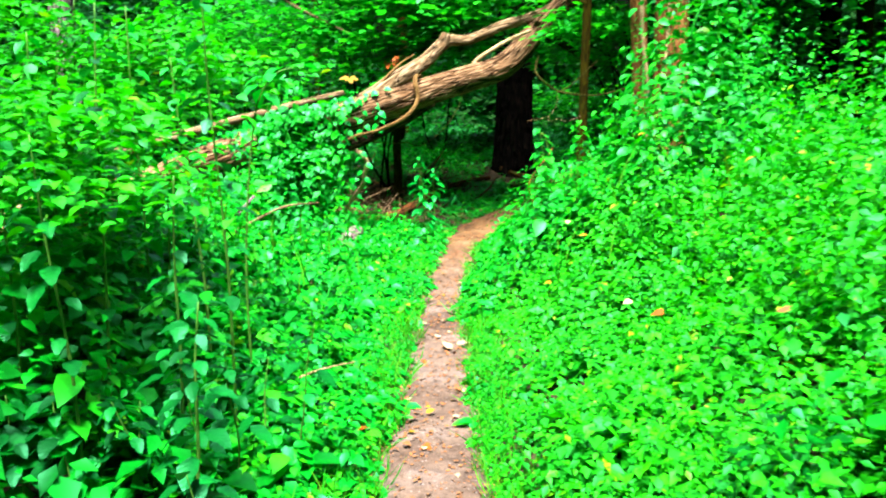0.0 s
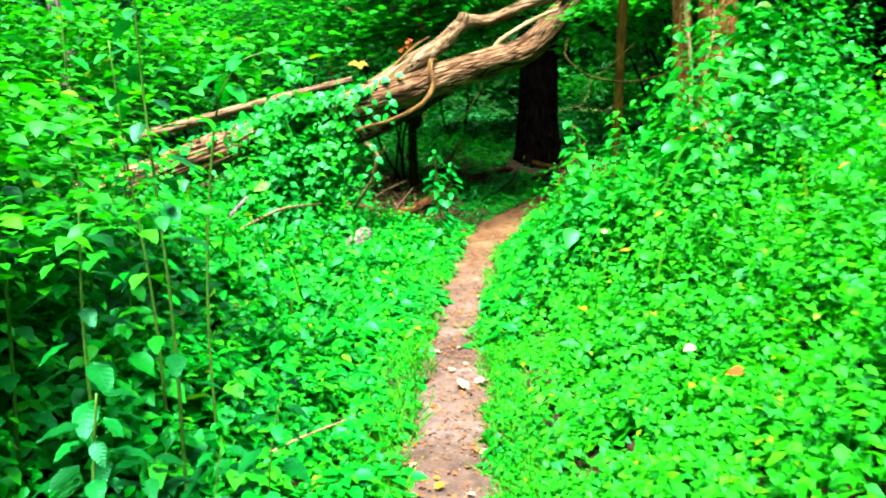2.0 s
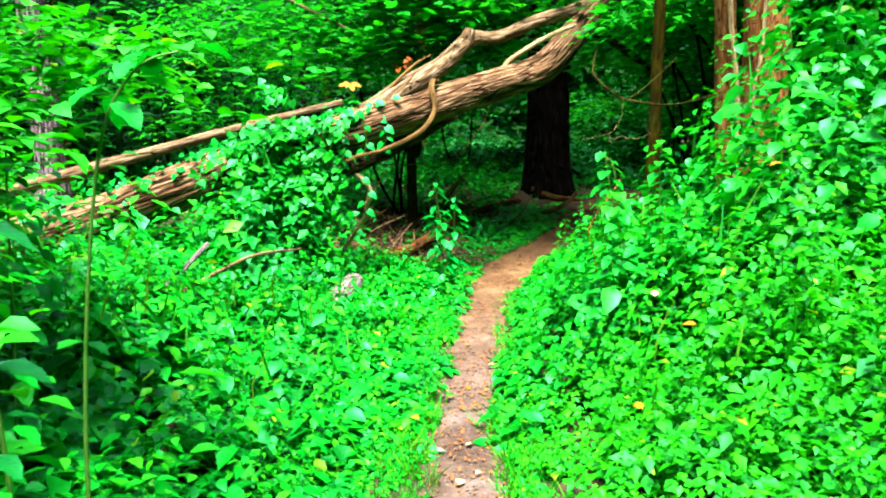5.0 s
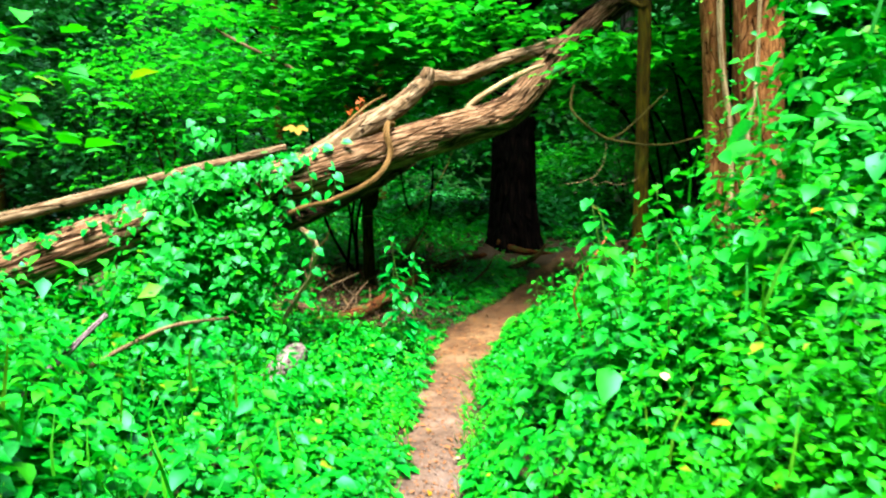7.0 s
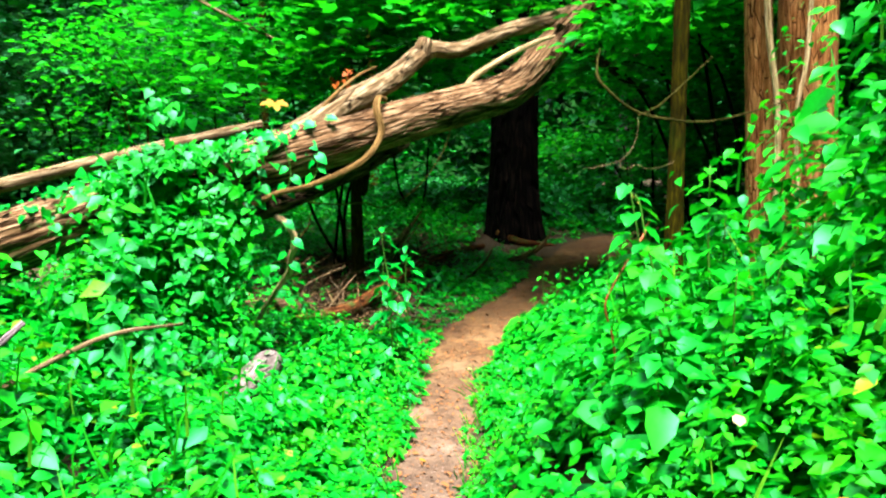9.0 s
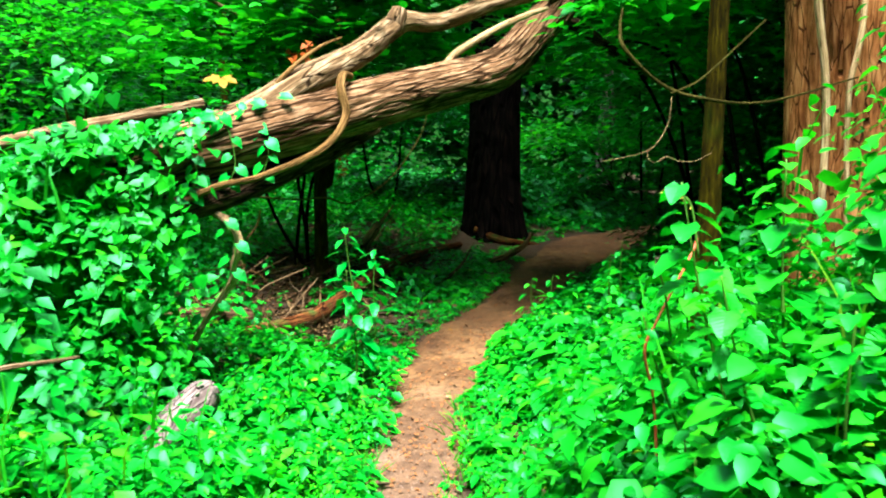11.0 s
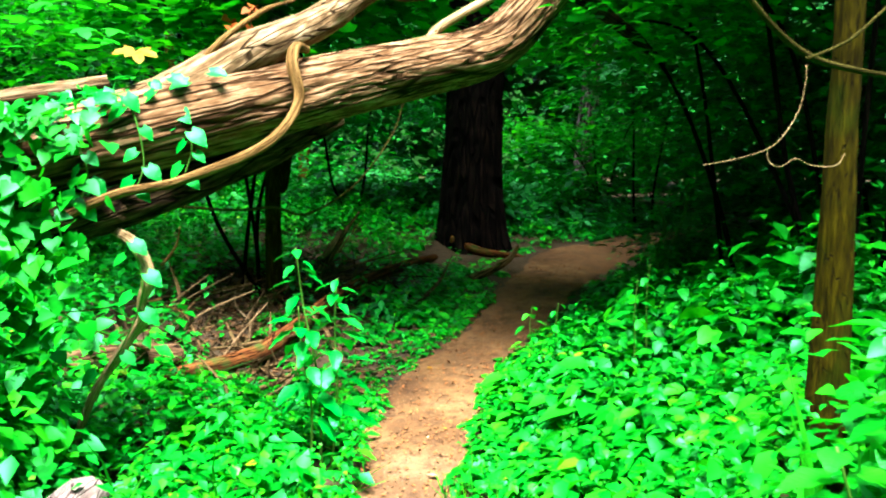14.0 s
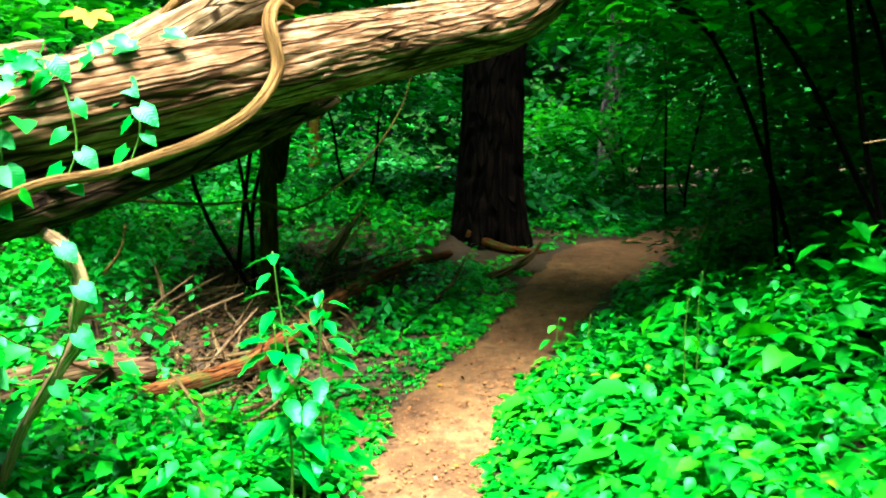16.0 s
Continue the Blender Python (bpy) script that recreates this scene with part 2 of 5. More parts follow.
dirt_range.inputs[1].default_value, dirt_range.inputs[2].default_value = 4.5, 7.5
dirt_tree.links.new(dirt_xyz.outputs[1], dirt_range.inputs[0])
# Tint along y: greyer pink up to 4.5, orange brown from 7.5.
dirt_tint = mixed(dirt_tree, dirt_range.outputs[0], (0.74, 0.98, 1.9), (0.82, 0.82, 0.74))
dirt_tree.links.new(mixed(dirt_tree, 1.0, dirt_colour, dirt_tint, "MULTIPLY"), dirt_tree.nodes["Principled BSDF"].inputs["Base Color"])
FOREST = soil_material("leaf_litter_soil", ((0.3, (0.014, 0.009, 0.004)), (0.55, (0.028, 0.017, 0.008)), (0.75, (0.048, 0.028, 0.013))), (0.07, 0.04, 0.02))
PALE_LEAF = plain_material("bleached_dead_leaf", (0.16, 0.11, 0.06), (0.30, 0.22, 0.13), 0.8)
LITTER = plain_material("old_leaf_litter", (0.025, 0.012, 0.005), (0.065, 0.032, 0.013), 0.9)
BROWN_LEAF = plain_material("brown_dead_leaf", (0.06, 0.022, 0.007), (0.16, 0.065, 0.022), 0.8)
ORANGE_LEAF = plain_material("orange_dead_leaf", (0.10, 0.014, 0.001), (0.20, 0.05, 0.004), 0.7)
YELLOW_LEAF = plain_material("yellow_leaf", (0.11, 0.055, 0.0005), (0.17, 0.09, 0.001), 0.6)

# ---- shape of the land ----
PY = np.array([-6, -1, 1.66, 2.2, 3.15, 4.0, 4.8, 5.5, 6.6, 7.2, 7.8, 8.2, 8.6, 9.2, 9.7, 10.4, 11.2, 11.75, 12.1, 12.6, 13.2])
PL = np.array([-0.1, 0.02, -0.15, -0.15, -0.19, -0.25, -0.29, -0.32, -0.32, -0.31, -0.28, -0.24, -0.08, 0.20, 0.42, 0.60, 0.88, 1.15, 1.75, 2.45, 3.6])
PR = np.array([0.4, 0.46, 0.23, 0.17, 0.10, -0.01, -0.02, -0.04, -0.01, 0.06, 0.17, 0.27, 0.42, 0.71, 0.93, 1.27, 1.85, 2.2, 2.5, 3.1, 4.4])


def path_edges(y):
    wob = 0.018 * np.sin(9.1 * y) + 0.012 * np.sin(23.0 * y + 1.0)
    return np.interp(y, PY, PL) + wob, np.interp(y, PY, PR) + 0.015 * np.sin(11.3 * y + 2) + 0.010 * np.sin(27.0 * y)


def smooth(v, a, b):
    u = np.clip((v - a) / (b - a), 0, 1)
    return u * u * (3 - 2 * u)


def hump(x, y, cx, cy, rx, ry):
    return np.exp(-(((x - cx) / rx) ** 2) - ((y - cy) / ry) ** 2)


TABLE = np.random.default_rng(5).random((64, 64))


def lumps(u, v):
    """Smooth value noise, 0 to 1, of period 64."""
    iu, iv = np.floor(u).astype(int), np.floor(v).astype(int)
    fu, fv = u - iu, v - iv
    fu, fv = fu * fu * (3 - 2 * fu), fv * fv * (3 - 2 * fv)
    a, b, c, d = (TABLE[(iu + i) % 64, (iv + j) % 64] for i, j in ((0, 0), (1, 0), (0, 1), (1, 1)))
    return (a * (1 - fu) + b * fu) * (1 - fv) + (c * (1 - fu) + d * fu) * fv


def around_lumps(u, v, period):
    """The same, of a whole period in u, for bark."""
    iu, iv = np.floor(u).astype(int), np.floor(v).astype(int)
    fu, fv = u - iu, v - iv
    fu, fv = fu * fu * (3 - 2 * fu), fv * fv * (3 - 2 * fv)
    a, b, c, d = (TABLE[((iu + i) % period) % 64, (iv + j) % 64] for i, j in ((0, 0), (1, 0), (0, 1), (1, 1)))
    return (a * (1 - fu) + b * fu) * (1 - fv) + (c * (1 - fu) + d * fu) * fv


def ground_z(x, y):
    x, y = np.asarray(x, float), np.asarray(y, float)
    left, right = path_edges(y)
    near = np.exp(-(np.maximum(0, np.hypot(x, y - 5) - 12) / 10) ** 2)
    z = 0.45 * smooth(y, 7.4, 13.8)
    z = z + 0.35 * smooth(x - right, 0.2, 2.2) * (1 - 0.6 * smooth(y, 6, 9)) + 0.12 * smooth(left - x, 0.3, 2.5)
    z = z + 0.05 * (lumps(x * 1.3 + 7, y * 1.3) - 0.5) * smooth(np.maximum(x - right, left - x), 0.05, 0.5)
    return z * near - 0.02 * (1 - near)


def herb_height(x, y):
    """Top of the undergrowth over the ground."""
    left, right = path_edges(y)
    dr, dl = x - right, left - x
    r = 0.07 + 0.36 * smooth(dr, 0.0, 1.0) + 0.42 * smooth(dr, 0.7, 1.9)
    r = r + 1.55 * hump(x, y, 1.62, 5.15, 0.45, 0.62) + 0.55 * hump(x, y, 1.2, 5.55, 0.36, 0.4) + 0.35 * hump(x, y, 2.1, 4.9, 0.6, 1.0) + 0.50 * hump(x, y, 0.62, 4.85, 0.30, 0.45) + 0.35 * hump(x, y, 1.6, 3.6, 0.5, 0.8)
    r = r * (1 - 0.35 * smooth(y, 5.6, 6.6))
    l = 0.08 + 0.26 * smooth(dl, 0.05, 1.1) + 0.34 * smooth(dl, 1.0, 2.3)
    l = l + 0.30 * hump(x, y, -1.45, 1.9, 0.55, 0.9) + 0.35 * hump(x, y, -2.2, 3.8, 0.7, 1.0)
    r = r * (1 - 0.24 * smooth(y, 6.4, 7.4)) + 0.09 * smooth(dr, 0.05, 0.45) * smooth(y, 6.6, 7.4)
    r = r * (1 - 0.6 * smooth(y, 9.8, 11.0))
    l = l * (1 - 0.45 * smooth(y, 7.4, 8.3)) + 0.16 * hump(x, y, -1.05, 6.75, 0.6, 0.45) + 0.28 * hump(x, y, -0.62, 6.75, 0.30, 0.35) + 0.80 * hump(x, y, -1.75, 6.25, 0.55, 0.40) * smooth(dl, 0.5, 1.1) - 0.15 * hump(x, y, -1.0, 8.6, 0.7, 0.9)
    h = np.where(dr > 0, r, l) * (1 - 0.9 * hump(x, y, 0.5, 11.4, 0.9, 1.1))
    lump = 0.12 + 1.7 * (0.62 * lumps(x * 2.1, y * 2.1) + 0.38 * lumps(x * 6 + 9, y * 6 + 3))
    h = h * (1 - 0.6 * hump(x, y, 1.55, 4.05, 0.28, 0.2)) * (1 - 0.75 * hump(x, y, -1.15, 5.95, 0.22, 0.28)) * (1 - 0.6 * hump(x, y, -2.55, 5.3, 0.75, 0.7))
    return np.maximum(h * lump, 0.03)


# ---- building blocks ----


def mesh_of(name, co, tris, mat, uv=None, soft=False):
    """A mesh of triangles or quads from arrays."""
    co, tris = np.asarray(co, np.float32), np.asarray(tris, np.int32)
    k = tris.shape[1]
    me = bpy.data.meshes.new(name)
    me.vertices.add(len(co))
    me.vertices.foreach_set("co", co.ravel())
    me.loops.add(tris.size)
    me.loops.foreach_set("vertex_index", tris.ravel())
    me.polygons.add(len(tris))
    me.polygons.foreach_set("loop_start", np.arange(0, tris.size, k, dtype=np.int32))
    if soft:
        me.polygons.foreach_set("use_smooth", np.ones(len(tris), bool))
    if uv is not None:
        me.uv_layers.new(name="UVMap").data.foreach_set("uv", np.asarray(uv, np.float32)[tris.ravel()].ravel())
    me.update(calc_edges=True)
    me.validate()
    me.materials.append(mat)
    return me


OVATE = (np.array([(0, 0, 0), (-0.30, 0.26, 0.07), (0, 0.30, 0), (0.30, 0.26, 0.07), (-0.27, 0.60, 0.03), (0, 0.64, -0.05), (0.27, 0.60, 0.03), (0, 1.0, -0.18)]),
         np.array([(0, 2, 1), (0, 3, 2), (1, 2, 5), (1, 5, 4), (2, 3, 6), (2, 6, 5), (4, 5, 7), (5, 6, 7)]))
SIMPLE = (np.array([(0, 0, 0), (-0.31, 0.42, 0.06), (0, 0.46, -0.03), (0.31, 0.42, 0.06), (0, 1.0, -0.14)]),
          np.array([(0, 2, 1), (0, 3, 2), (1, 2, 4), (2, 3, 4)]))
HEART = (np.array([(0, 0.10, 0), (-0.22, -0.04, 0.04), (-0.46, 0.16, 0.07), (-0.36, 0.48, 0.03), (0, 0.42, -0.03), (0.22, -0.04, 0.04), (0.46, 0.16, 0.07), (0.36, 0.48, 0.03), (0, 1.0, -0.16)]),
         np.array([(0, 2, 1), (0, 4, 2), (2, 4, 3), (3, 4, 8), (0, 5, 6), (0, 6, 4), (6, 7, 4), (7, 8, 4)]))
PAIR = (np.array([(0, 0, 0), (-0.34, 0.45, 0.05), (0.34, 0.45, 0.05), (0, 1.0, -0.12)]), np.array([(0, 3, 1), (0, 2, 3)]))
LOBED = (np.array([(0, 0, 0), (-0.30, 0.05, 0.0), (-0.55, 0.42, 0.0), (-0.26, 0.46, 0.04), (-0.22, 0.80, 0.0), (0, 1.0, -0.1), (0.22, 0.80, 0.0), (0.26, 0.46, 0.04), (0.55, 0.42, 0.0), (0.30, 0.05, 0.0), (0, 0.45, 0)]),
         np.array([(0, 10, 1), (1, 10, 3), (1, 3, 2), (3, 10, 4), (4, 10, 5), (5, 10, 6), (6, 10, 7), (7, 10, 9), (7, 9, 8), (9, 10, 0)]))


def fine_leaf(lobe=0.0, wide=0.36, n=7):
    """A leaf with a rounded outline, a folded midrib and a curled tip; lobe: how heart-shaped its base is."""
    t = np.linspace(0, 1, n)
    w = wide * np.sin(np.pi * np.clip(t, 0, 1) ** (0.62 if lobe else 0.75)) ** 0.85 * (1 - 0.25 * t)
    w[0], w[-1] = (wide * 0.55 if lobe else 0.02), 0.0
    co, tri = [], []
    for k in range(n):
        z = -0.22 * t[k] ** 2
        rise = 0.22 * w[k] + 0.02 * (-1) ** k
        co += [(-w[k], t[k] - (lobe if k == 0 else 0), z + rise), (0, t[k], z), (w[k], t[k] - (lobe if k == 0 else 0), z + rise)]
    for k in range(n - 1):
        a, b = 3 * k, 3 * k + 3
        tri += [(a, a + 1, b + 1), (a, b + 1, b), (a + 1, a + 2, b + 2), (a + 1, b + 2, b + 1)]
    return np.array(co), np.array(tri)


def veined_leaf(name, lobe, wide, mat):
    co, tri = fine_leaf(lobe, wide)
    return mesh_of(name, co, tri, mat, co[:, :2], True)


BLADE = (np.array([(-0.025, 0, 0), (0.025, 0, 0), (-0.02, 0.45, 0.03), (0.02, 0.45, 0.03), (0, 1.0, -0.18)]), np.array([(0, 1, 3), (0, 3, 2), (2, 3, 4)]))


def unit(v):
    return v / np.maximum(np.linalg.norm(v, axis=-1, keepdims=True), 1e-9)


def leaves_mesh(name, kind, pos, nrm, head, size, mat):
    """Many leaves in one mesh: base point, upper side, the way the tip points, length."""
    shape, tris = kind
    nrm = unit(nrm)
    along = unit(head - (head * nrm).sum(-1, keepdims=True) * nrm)
    side = np.cross(along, nrm)
    s = np.asarray(size)[:, None, None]
    co = pos[:, None] + s * (shape[None, :, :1] * side[:, None] + shape[None, :, 1:2] * along[:, None] + shape[None, :, 2:] * nrm[:, None])
    idx = tris[None] + (np.arange(len(pos)) * len(shape))[:, None, None]
    return mesh_of(name, co.reshape(-1, 3), idx.reshape(-1, 3), mat)


def curve_points(pts, n):
    """Catmull-Rom through pts, n samples."""
    p = np.asarray(pts, float)
    p = np.vstack([2 * p[0] - p[1], p, 2 * p[-1] - p[-2]])
    t = np.linspace(0, len(p) - 3 - 1e-6, n)
    i, f = t.astype(int), (t % 1)[:, None]
    a, b, c, d = p[i], p[i + 1], p[i + 2], p[i + 3]
    return 0.5 * (2 * b + (c - a) * f + (2 * a - 5 * b + 4 * c - d) * f**2 + (3 * b - a - 3 * c + d) * f**3)


def tube(name, pts, radii, mat, around=10, rings=24, bark=0.0, furrows=9, pace=3.0, lump=0.0, seed=0, soft=True, flare=0.0):
    """A tapered limb along a curve; bark: depth of the furrows that run along it."""
    line = curve_points(np.column_stack([pts, radii]), rings)
    c, r = line[:, :3], np.maximum(line[:, 3], 0.0008)
    tan = unit(np.gradient(c, axis=0))
    ref = np.array([0.0, 0, 1]) if abs(tan[0, 2]) < 0.8 else np.array([1.0, 0, 0])
    side = np.zeros_like(c)
    for i in range(rings):
        ref = ref - ref @ tan[i] * tan[i]
        ref = ref / np.linalg.norm(ref)
        side[i] = ref
    other = np.cross(tan, side)
    length = np.r_[0, np.cumsum(np.linalg.norm(np.diff(c, axis=0), axis=1))]
    th = np.linspace(0, 2 * np.pi, around, endpoint=False)
    T, S = np.meshgrid(th, length)
    R = r[:, None] * np.ones_like(T)
    cx, cy = np.cos(T), np.sin(T)
    if lump:
        R = R * (1 + lump * (lumps(3 + cx * 1.2 + S * 1.5 + seed, cy * 1.2 + seed * 3 + S * 0.7) - 0.5) * 2)
    if bark:
        warp = 0.7 * (lumps(S * 1.6 + seed, cx * 1.3 + 5) - 0.5)
        for f, depth, pc in ((furrows, 1.0, pace), (2 * furrows + 1, 0.5, pace * 2.3)):
            n = around_lumps(T / (2 * np.pi) * f + warp * f * 0.12, S * pc + seed * 1.7, f)
            crack = np.abs(2 * n - 1)
            R = R + bark * depth * (np.minimum(1, crack / 0.22) ** 0.6 - 0.85 + 0.3 * crack)
    if flare:
        R = R * (1 + flare * np.exp(-S / 0.35) * (0.8 + 0.5 * np.cos(5 * T + seed)))
    co = c[:, None] + R[..., None] * (np.cos(T)[..., None] * side[:, None] + np.sin(T)[..., None] * other[:, None])
    uv = np.stack([T / (2 * np.pi) * max(0.3, 6 * float(r.mean())), S], -1).reshape(-1, 2)
    co = np.vstack([co.reshape(-1, 3), c[:1], c[-1:]])
    uv = np.vstack([uv, [[0, 0]], [[0, length[-1]]]])
    i, j = np.meshgrid(np.arange(rings - 1), np.arange(around), indexing="ij")
    i, j, k = i.ravel(), j.ravel(), (j.ravel() + 1) % around
    a, b, d, e = i * around + j, i * around + k, (i + 1) * around + k, (i + 1) * around + j
    tri = np.vstack([np.column_stack([a, b, d]), np.column_stack([a, d, e])])
    m, ks = np.arange(around), (np.arange(around) + 1) % around
    n0 = rings * around
    tri = np.vstack([tri, np.column_stack([ks, m, np.full(around, n0)]), np.column_stack([(rings - 1) * around + m, (rings - 1) * around + ks, np.full(around, n0 + 1)])])
    return mesh_of(name, co, tri, mat, uv, soft)


def thing(name, base, label, category, group=""):
    ob = new(name)
    ob.empty_display_size = 0.1
    ob.location = base
    return tagged(ob, label, category, group)


def part(owner, name, mesh, label="", kind=""):
    """A mesh given in world coordinates, laid under its thing."""
    ob = new(name, mesh)
    ob.parent = owner
    ob.matrix_parent_inverse = Matrix.Translation(-Vector(owner.location))
    return tagged(ob, label, "", "", kind)


def leaf_pose(p, n, h, s):
    n = Vector(n).normalized()
    h = Vector(h)
    h = (h - h.dot(n) * n).normalized()
    x = h.cross(n)
    m = Matrix((x, h, n)).transposed().to_4x4()
    return Matrix.Translation(p) @ m @ Matrix.Scale(s, 4)


def leaf_parts(owner, mesh, poses):
    for m in poses:
        ob = new("leaf", mesh)
        ob.parent = owner
        ob.matrix_parent_inverse = Matrix.Translation(-Vector(owner.location))
        ob.matrix_basis = m


def spray(rng, centre, radius, n_clump, per, flat=0.25, droop=0.2, size=(0.07, 0.13), clump=0.45):
    """Leaves in flattish clumps inside an ellipsoid."""
    d = unit(rng.normal(size=(n_clump, 3))) * rng.random((n_clump, 1)) ** (1 / 2.2)
    cc = np.asarray(centre) + d * np.asarray(radius)
    k = rng.integers(0, n_clump, n_clump * per)
    off = rng.normal(size=(len(k), 3)) * (clump * 0.5, clump * 0.5, clump * flat * 0.5)
    off[:, 2] -= droop * (off[:, 0] ** 2 + off[:, 1] ** 2) / clump
    pos = cc[k] + off
    nrm = rng.normal(size=pos.shape) * 0.22 + (0, 0, 1)
    head = off * (1, 1, 0.2) + rng.normal(size=pos.shape) * 0.12 + (0, 0, -0.08)
    return pos, nrm, head, rng.uniform(*size, len(pos))


# ---- ground and path ----
def grid(xs, ys, zf):
    X, Y = np.meshgrid(xs, ys)
    co = np.stack([X, Y, zf(X, Y)], -1).reshape(-1, 3)
    n, m = len(xs), len(ys)
    i, j = np.meshgrid(np.arange(m - 1), np.arange(n - 1), indexing="ij")
    a = (i * n + j).ravel()
    return co, np.column_stack([a, a + 1, a + n + 1, a + n])


xs = np.r_[-600, -200, -80, -40, np.linspace(-20, -4.2, 16), np.linspace(-4, 4, 60), np.linspace(4.2, 20, 16), 40, 80, 200, 600]
ys = np.r_[-600, -200, -80, -40, np.linspace(-15, -2.2, 20), np.linspace(-2, 14, 100), np.linspace(14.3, 40, 40), 80, 200, 600]
co, quads = grid(xs, ys, ground_z)
tagged(new("ground", mesh_of("ground", co, quads, FOREST, soft=True)), "dark woodland soil under dense undergrowth", "ground", "", "structure")

vs = np.linspace(-5, 12.9, 420)
left, right = path_edges(vs)
us = np.linspace(0, 1, 19)
X = left[:, None] - 0.07 + (right - left + 0.14)[:, None] * us[None]
Y = np.repeat(vs[:, None], 19, 1)
Z = ground_z(X, Y) + 0.012 + 0.018 * (lumps(X * 9, Y * 7) - 0.5) + 0.008 * (lumps(X * 31, Y * 29) - 0.5) - 0.03 * (np.abs(us - 0.5)[None] * 2) ** 6
i, j = np.meshgrid(np.arange(419), np.arange(18), indexing="ij")
a = (i * 19 + j).ravel()
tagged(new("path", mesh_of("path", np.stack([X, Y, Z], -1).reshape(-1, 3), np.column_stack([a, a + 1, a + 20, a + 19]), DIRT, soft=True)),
       "narrow trodden path of reddish brown earth", "path", "", "structure")


# ---- undergrowth ----
def undergrowth(seed, x0, x1, y0, y1, density, size, per=13, squat=1.0):
    """Upright herbs: each a stem's worth of leaves set round it in tiers."""
    rng = np.random.default_rng(seed)
    n = int((x1 - x0) * (y1 - y0) * density / per)
    px, py = rng.uniform(x0, x1, n), rng.uniform(y0, y1, n)
    left, right = path_edges(py)
    off = np.maximum(px - right, left - px)
    keep = off > 0.015 + 0.05 * rng.random(n) ** 2
    px, py, off = px[keep], py[keep], off[keep]
    h = herb_height(px, py) * squat
    e = 0.06
    gx = np.clip((herb_height(px + e, py) * squat - h) / e, -2, 2)
    gy = np.clip((herb_height(px, py + e) * squat - h) / e, -2, 2)
    tall = h * (rng.uniform(0.55, 1.12, len(px)) + 0.45 * (rng.random(len(px)) < 0.06))
    scrub = np.maximum.reduce([hump(px, py, -1.15, 9.2, 0.75, 1.1), hump(px, py, -1.55, 7.95, 0.65, 0.55), hump(px, py, -0.75, 10.3, 0.55, 0.9), hump(px, py, 0.45, 11.5, 0.75, 0.75)])
    pocket = smooth(lumps(px * 3.1 + 40, py * 3.1 + 11), 0.22, 0.5)
    stay = rng.random(len(px)) < (0.55 + 0.45 * pocket) * (1 - 0.82 * np.minimum(1, scrub * 1.5))
    px, py, off, h, gx, gy, tall = (q[stay] for q in (px, py, off, h, gx, gy, tall))
    scale = np.clip(rng.lognormal(math.log(0.5 * (size[0] + size[1])), 0.33, len(px)), 0.6 * size[0], 1.2 * size[1]) * (0.6 + 0.4 * smooth(off, 0.0, 0.5)) * (0.75 + 0.5 * lumps(px * 1.7 + 20, py * 1.7))
    k = np.repeat(np.arange(len(px)), per)
    tier = np.tile(np.arange(per), len(px)) / per
    az = np.tile(np.arange(per) * 2.4, len(px)) + np.repeat(rng.uniform(0, 6.28, len(px)), per) + rng.normal(size=len(k)) * 0.35
    out = np.column_stack([np.cos(az), np.sin(az), np.zeros_like(az)])
    reach = scale[k] * (0.15 + 0.9 * tier * rng.random(len(k)))
    lean = np.column_stack([-gx[k], -gy[k], 0 * az]) * 0.06
    pos = np.column_stack([px[k], py[k], ground_z(px, py)[k] + tall[k] * (1 - 0.72 * tier**1.4)]) + out * reach[:, None] + lean * (1 - tier[:, None])
    left, right = path_edges(pos[:, 1])
    ok = np.maximum(pos[:, 0] - right, left - pos[:, 0]) > -0.02 - 0.06 * lumps(pos[:, 0] * 9, pos[:, 1] * 9)
    tilt = 0.02 + 0.42 * rng.random(len(k))
    nrm = out * tilt[:, None] + (0, 0, 1) + lean * 4 + rng.normal(size=pos.shape) * 0.24
    head = out + (0, 0, -0.12) + rng.normal(size=pos.shape) * 0.15
    s = scale[k] * (0.55 + 0.6 * np.minimum(1, tier * 2.2)) * rng.uniform(0.75, 1.15, len(k))
    return pos[ok], nrm[ok], head[ok], s[ok]


def patch(name, kind, mat, label, *args, **kw):
    p, n, h, s = undergrowth(*args, **kw)
    tagged(new(name, leaves_mesh(name, kind, p, n, h, s, mat)), label, "undergrowth", "", "stuff")


patch("undergrowth", SIMPLE, SUNNY, "low bright yellow-green leafy herbs beside the path", 11, -0.2, 2.7, 0.6, 4.4, 4300, (0.028, 0.062))
patch("undergrowth", SIMPLE, SUNNY, "low carpet of herbs beneath the taller plants", 34, 0.5, 2.9, 0.6, 6.0, 1500, (0.05, 0.09), 9, squat=0.45)
patch("undergrowth", SIMPLE, HERB, "low carpet of creeper beneath the taller plants", 35, -2.6, -0.4, 1.2, 6.6, 800, (0.05, 0.09), 9, squat=0.5)
patch("undergrowth", OVATE, HERB, "dense bright green creeper and herbs beside the path", 12, -2.6, 0.2, 1.4, 5.0, 2100, (0.05, 0.10))
patch("undergrowth", SIMPLE, SUNNY, "short fresh green herbs hugging the path edge", 22, -0.85, 0.3, 1.4, 6.5, 2400, (0.022, 0.045))
patch("undergrowth", OVATE, BUSH, "leafy green bushes along the path", 13, 0.1, 2.8, 4.3, 6.2, 1300, (0.06, 0.105), 11)
patch("undergrowth", OVATE, HERB, "small green herbs under the bushes", 24, -0.1, 2.6, 4.2, 6.4, 1500, (0.03, 0.06))
